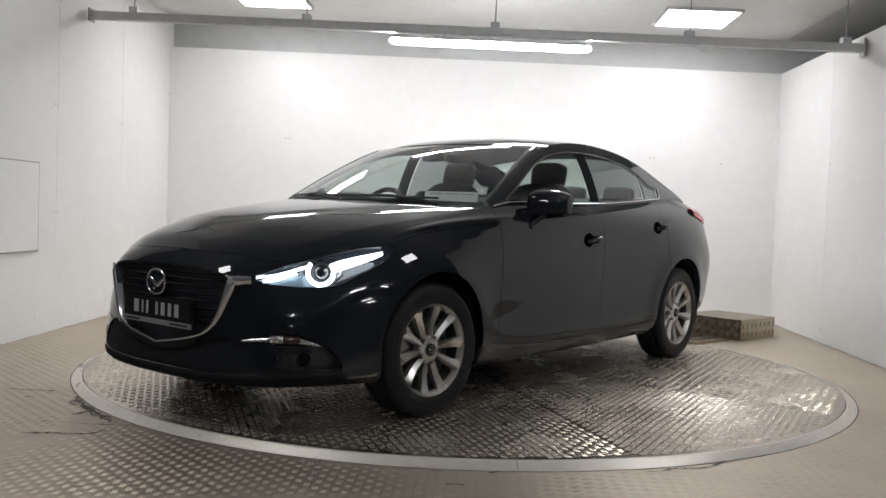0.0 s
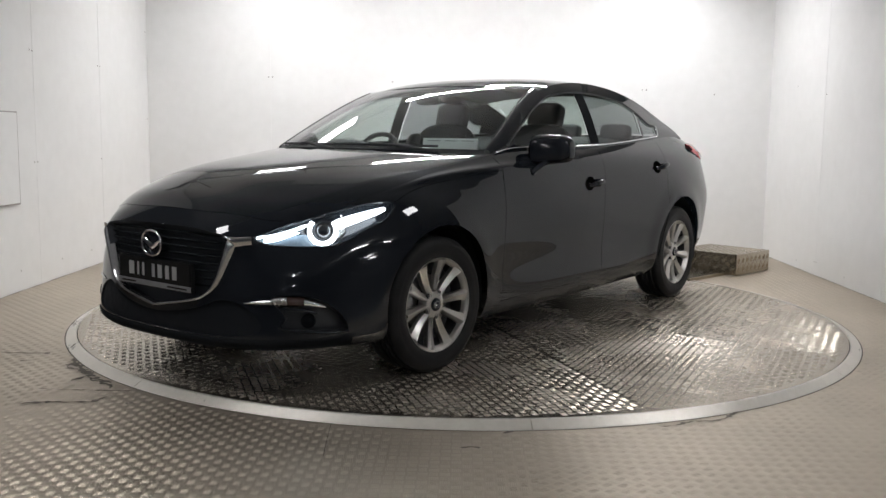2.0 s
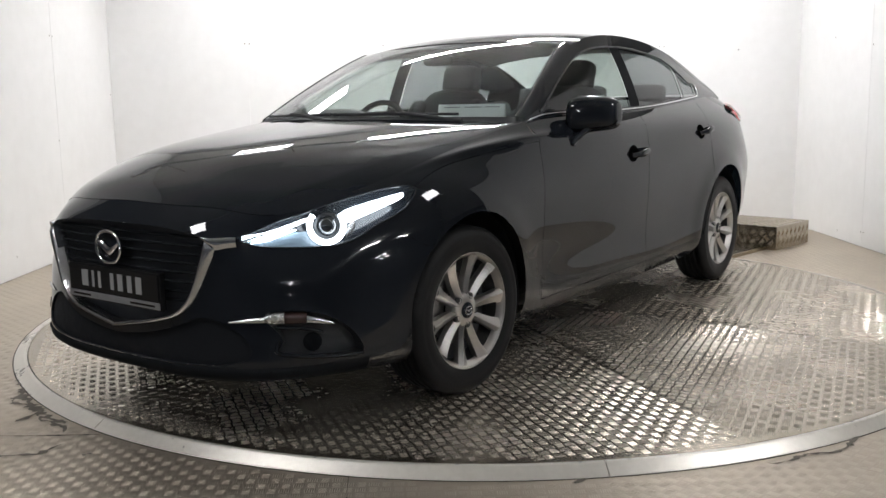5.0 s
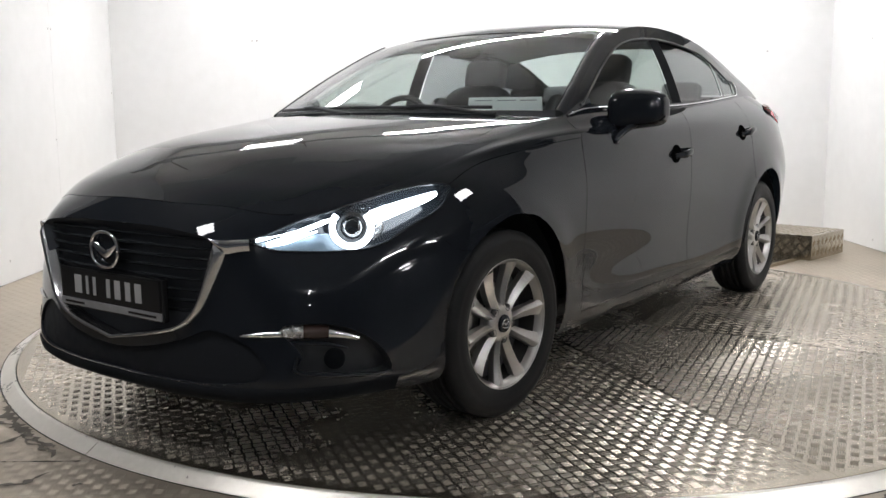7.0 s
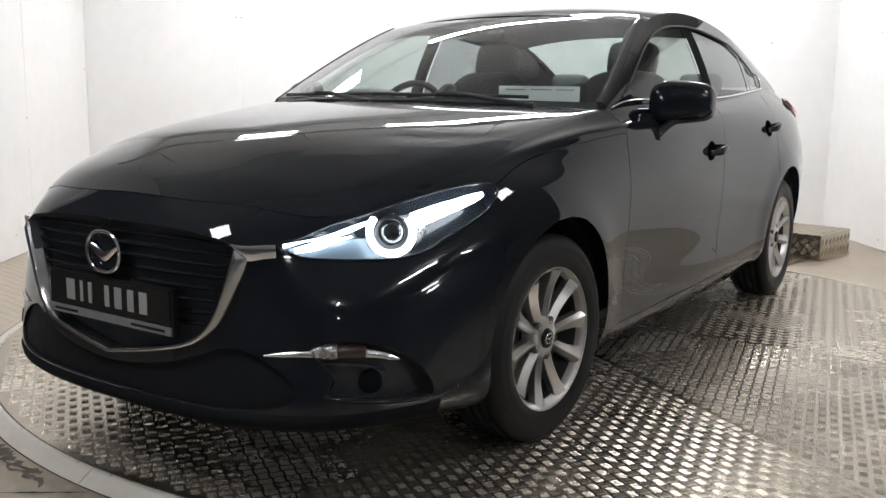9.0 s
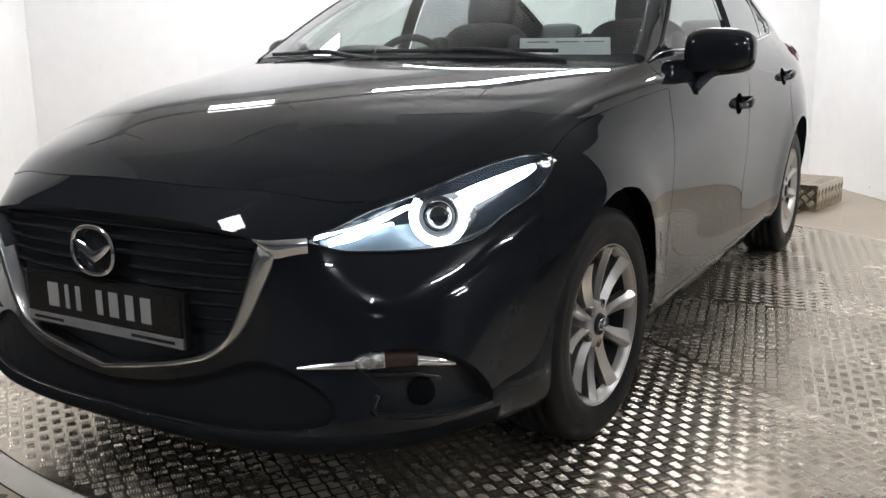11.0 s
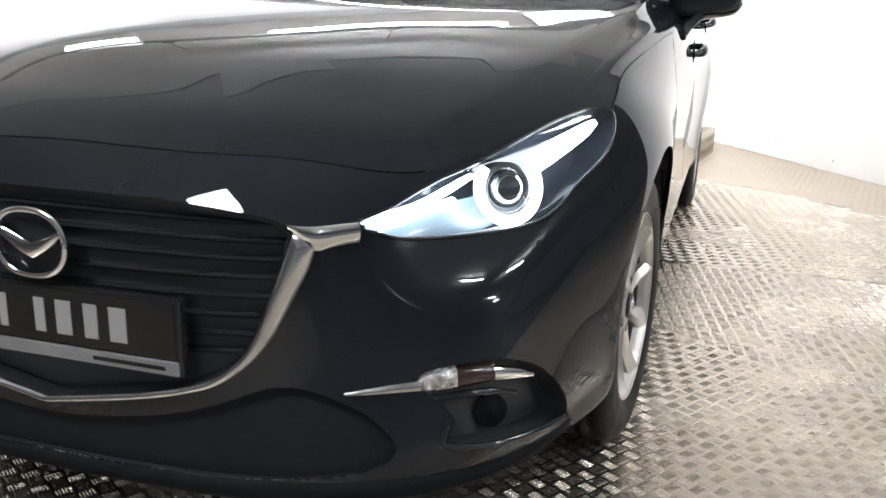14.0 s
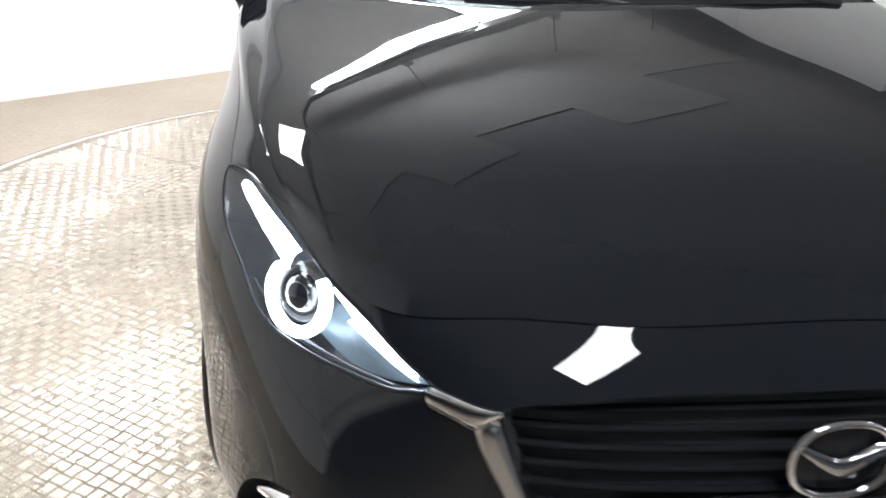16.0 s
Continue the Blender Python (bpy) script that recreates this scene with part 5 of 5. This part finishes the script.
def wheel(x, y, sign, spin, steer):
    """A road wheel with a five-twin-spoke alloy rim; its outside faces away from the car."""
    prof = [(-.095, .215), (-.101, .235), (-.104, .262), (-.100, .292), (-.088, .309), (-.078, .3155)]
    for a in (-.048, -.016, .016, .048):
        prof += [(a - .006, TYRE_R), (a - .0045, TYRE_R - .008), (a + .0045, TYRE_R - .008), (a + .006, TYRE_R)]
    prof += [(.078, .3155), (.088, .309), (.094, .302), (.100, .292), (.1035, .280), (.1025, .2755), (.104, .262), (.1035, .245), (.101, .235), (.097, .222), (.093, .215)]
    v, f = lathe(prof, "x", 72)
    w = sheet("wheel", v, f, RUBBER, car, "road wheel with a worn black tyre")
    v, f = lathe([(.066, .199), (.078, .204), (.089, .2105), (.094, .2165), (.097, .2175), (.095, .2205), (.088, .220)], "x", 72)
    sheet("rim", v, f, ALLOY, w, "silver alloy rim")
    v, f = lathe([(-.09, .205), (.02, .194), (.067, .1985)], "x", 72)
    sheet("barrel", v, f, SHADED_BARREL, w, "inside of the rim, its shade painted as a dark colour")
    v, f = lathe([(.012, .135), (.022, .134), (.022, .070), (.012, .070)], "x", 48)
    sheet("brake_disc", v, f, DISC, w, "steel brake disc")
    # flat dark disc in place of the shade between and behind the spokes
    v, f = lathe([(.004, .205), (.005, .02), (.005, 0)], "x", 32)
    sheet("hollow_shade_disc", v, f, DARK, w, "dark disc painted as the shade behind the spokes")
    v, f = lathe([(.030, .070), (.066, .066), (.074, .058), (.077, .040), (.077, .031)], "x", 40)
    sheet("hub", v, f, ALLOY, w, "alloy hub")
    for k in range(5):
        for tw in (-1, 1):
            n = 14
            s = np.linspace(0, 1, n)
            a0, a1 = radians(72 * k + spin) + tw * radians(17), radians(72 * k + spin) + tw * radians(16.4)
            py = .040 * math.cos(a0) * (1 - s) + .2080 * math.cos(a1) * s
            pz = .040 * math.sin(a0) * (1 - s) + .2080 * math.sin(a1) * s
            half = .0125 + .0115 * s + .006 * np.maximum(0, s - .8) / .2
            xo = .074 + .020 * s - .010 * np.sin(np.pi * s)
            ta = math.atan2(pz[-1] - pz[0], py[-1] - py[0])
            rows = []
            for off, dx in ((-1, -.036), (-.97, -.0125), (.34 * tw - .10, .0025), (.34 * tw + .10, .0025), (.97, -.0125), (1, -.036)):
                rows.append(np.stack([xo + dx, py - off * half * math.sin(ta), pz + off * half * math.cos(ta)], -1))
            g = np.stack(rows, 1)
            sheet("spoke", g.reshape(-1, 3), grid_faces(n, len(rows)), ALLOY, w, "", False)
        a = radians(72 * k + spin)
        v, f = lathe([(.060, .0125), (.076, .0125), (.0765, .0105), (.066, .0095), (.074, .0075), (.075, 0)], "x", 14)
        sheet("wheel_nut", v + np.array([0, .057 * math.cos(a), .057 * math.sin(a)]), f, NUT, w, "wheel nut")
    v, f = lathe([(.070, .031), (.082, .030), (.085, .027), (.0855, 0)], "x", 36)
    sheet("centre_cap", v, f, GLOSS, w, "black centre cap")
    ang = np.linspace(0, 2 * np.pi, 31)
    v, f = tube(np.stack([np.full(31, .0862), .019 * np.cos(ang), .015 * np.sin(ang)], -1), .0022, 6)
    sheet("cap_ring", v, f, CHROME, w, "small chrome oval")
    for t in (-1, 1):
        v, f = tube([(.0866, 0, -.004), (.0866, t * .009, .003), (.0866, t * .018, .004)], [.003, .0022, .0012], 6)
        sheet("cap_wing", v, f, CHROME, w)
    w.matrix_basis = pose(x, y, TYRE_R - .004, 0, 0, steer) @ (Matrix.Identity(4) if sign > 0 else pose(0, 0, 0, 0, 0, 180))
    return w


for y0, x0, spins in ((0.0, .772, (62, 50)), (2.70, .774, (5, 33))):
    for sign, spin in zip((1, -1), spins):
        wheel(sign * x0, y0, sign, spin, -3.5 if y0 < 1 else 0)
        ang = np.linspace(radians(-14), radians(194), 40)
        R = .378 if y0 < 1 else .392
        g = np.stack([np.stack([np.full(40, sign * xx), y0 + rr * np.cos(ang), .325 + rr * np.sin(ang)], -1) for xx, rr in ((.845, R - .008), (.838, R), (.60, R), (.50, R * .96), (.50, .02))], 1)
        patch("arch_liner", g, TRIM, car, "black wheel arch liner")
boxed("underbody", (-.66, .66, -.55, 3.40, .175, .26), DARK, car, "dark underbody", .02)
boxed("engine_bay", (-.40, .40, -.74, -.42, .20, .62), DARK, car, "", .02)


# ---------------------------------------------------------------- cabin
boxed("cabin_floor", (-.74, .74, .30, 2.9, .26, .30), DARK, car, "dark carpet", .01)
for sign in (1, -1):
    yy = np.linspace(.45, 2.75, 24)
    line = sill_line(yy)
    g = np.stack([np.stack([sign * (line[:, 0] - .06), yy, np.full(24, .3)], -1), np.stack([sign * (line[:, 0] - .085), yy, line[:, 2] - .16], -1), np.stack([sign * (line[:, 0] - .055), yy, line[:, 2] - .02], -1), np.stack([sign * (line[:, 0] - .012), yy, line[:, 2] + .004], -1)], 1)
    patch("door_lining", g, LEATHER, car, "dark door lining")
xs_ = np.linspace(-.70, .70, 25)
q2 = (xs_ / .74) ** 2
dash_rows = [np.stack([xs_, .27 + .27 * q2, 1.012 - .025 * q2], -1), np.stack([xs_, .45 + .2 * q2, 1.016 - .02 * q2], -1), np.stack([xs_, .66 + .08 * q2, 1.008 - .015 * q2], -1), np.stack([xs_, .74 + .05 * q2, .965 + 0 * q2], -1), np.stack([xs_, .72 + .05 * q2, .74 + 0 * q2], -1), np.stack([xs_, .55 + 0 * q2, .5 + 0 * q2], -1)]
patch("dashboard", np.stack(dash_rows, 1), LEATHER, car, "black dashboard")
bm = bmesh.new()
bmesh.ops.create_uvsphere(bm, u_segments=20, v_segments=10, radius=1)
bmesh.ops.scale(bm, vec=(.20, .13, .06), verts=bm.verts)
bmesh.ops.translate(bm, vec=(-.37, .66, 1.010), verts=bm.verts)
part("binnacle", bm, LEATHER, car, "instrument hood", True)
ang = np.linspace(0, 2 * np.pi, 49)
tilt = radians(24)
ring = np.stack([-.37 + .185 * np.cos(ang), .93 + .185 * np.sin(ang) * math.sin(tilt), .930 + .185 * np.sin(ang) * math.cos(tilt)], -1)
v, f = tube(ring, .0155, 10)
steer = sheet("steering_wheel", v, f, LEATHER, car, "black steering wheel")
boxed("steering_hub", (-.44, -.30, .88, .94, .875, .985), LEATHER, steer, "", .025)
for dx in (-1, 1):
    tubed("steering_spoke", [(-.37 + dx * .05, .91, .930), (-.37 + dx * .175, .93, .935)], .014, LEATHER, steer, "", 8)


def cushion(name, w, d, h, m, parent, label="", e=.55):
    """A padded block with soft edges."""
    n1, n2 = 18, 24
    th, ph = np.linspace(.001, np.pi - .001, n1)[:, None], np.linspace(0, 2 * np.pi, n2, endpoint=False)[None]
    sp = lambda a, k: np.sign(a) * np.abs(a) ** k
    g = np.stack([w * sp(np.sin(th), e) * sp(np.cos(ph), e), d * sp(np.sin(th), e) * sp(np.sin(ph), e), h * sp(np.cos(th), e) * np.ones_like(ph)], -1)
    ob = sheet(name, g.reshape(-1, 3), grid_faces(n1, n2, True)[:, ::-1], LEATHER, parent, label)
    ob.matrix_basis = m
    return ob


for sx in (.37, -.37):
    seat = cushion("front_seat", .255, .26, .085, pose(sx, 1.30, .56), car, "dark front seat")
    seat_back = pose(0, .28, .30, -20, 0, 0)
    cushion("seat_back", .245, .075, .325, seat_back, seat)
    for b in (-1, 1):
        cushion("bolster", .045, .09, .28, pose(b * .215, .22, .28, -20, 0, b * 12), seat)
    cushion("headrest", .118, .048, .082, pose(0, .43, .665, -14, 0, 0), seat, "", .42)
    for b in (-1, 1):
        tubed("headrest_post", [(b * .06, .40, .56), (b * .06, .42, .66)], .007, CHROME, seat, "", 6)
bench = cushion("rear_seat", .63, .26, .085, pose(0, 2.20, .56), car, "dark rear bench")
cushion("seat_back", .62, .08, .30, pose(0, .30, .26, -24, 0, 0), bench)
for sx in (-.40, 0, .40):
    cushion("headrest", .115, .04, .055, pose(sx, .44, .575, -14, 0, 0), bench, "", .42)
boxed("parcel_shelf", (-.58, .58, 2.62, 3.0, 1.03, 1.045), LEATHER, car, "dark parcel shelf", .006)
g = ROOF.copy()
g[..., 2] -= .03
patch("headliner", g[1:-1, 1:-1], LEATHER, car, "dark headliner", flip=True)

# wipers, inside mirror
for a, b in ((-.80, -.04), (-.02, .74)):
    k = np.linspace(0, 1, 16)
    i = (a + (b - a) * k + 1) / 2 * (NW - 1)
    lo_ = i.astype(int).clip(0, NW - 2)
    fr = (i - lo_)[:, None]
    rowj = WS[:, 0] * .75 + WS[:, 1] * .25
    p = rowj[lo_] * (1 - fr) + rowj[lo_ + 1] * fr + np.array([0, -.010, .006])
    wiper = tubed("wiper", p, .007, TRIM, car, "black wiper", 6)
    tubed("wiper_arm", [p[-1] + np.array([.05, -.05, -.030]), p[10] + np.array([0, -.02, .002]), p[7] + np.array([0, -.004, .005])], [.011, .008, .006], TRIM, wiper, "", 6)
cushion("inside_mirror", .095, .016, .028, pose(0, .995, 1.300, 8, 0, -6), car, "inside mirror")
tubed("mirror_stem", [(0, .965, 1.340), (0, .985, 1.318)], .012, TRIM, car, "", 8)

note = thing("price_card", "white folded paper card standing on the dashboard", "card")
note.matrix_world = pose(.515, .525, 1.0155, 0, 0, 26)
gv = [(-.145, 0, 0), (.145, 0, 0), (.145, .028, .062), (-.145, .028, .062)]
v = gv + [(a, b + .0015, c) for a, b, c in gv]
sheet("card_front", v, [(0, 1, 2, 3), (7, 6, 5, 4), (0, 4, 5, 1), (1, 5, 6, 2), (2, 6, 7, 3), (3, 7, 4, 0)], PAPER, note, "", False)
gv = [(-.145, .030, .062), (.145, .030, .062), (.145, .075, 0), (-.145, .075, 0)]
v = gv + [(a, b - .0015, c) for a, b, c in gv]
sheet("card_back", v, [(3, 2, 1, 0), (4, 5, 6, 7), (0, 1, 5, 4), (1, 2, 6, 5), (2, 3, 7, 6), (3, 0, 4, 7)], PAPER, note, "", False)
for x0, x1 in ((-.12, -.05), (-.03, .045), (.06, .125)):
    gv = [(x0, .0205, .0475), (x1, .0205, .0475), (x1, .0221, .0510), (x0, .0221, .0510)]
    sheet("print_bar", [(a, b - .0012, c) for a, b, c in gv], [(0, 1, 2, 3)], INK, note, "line of grey print", False)
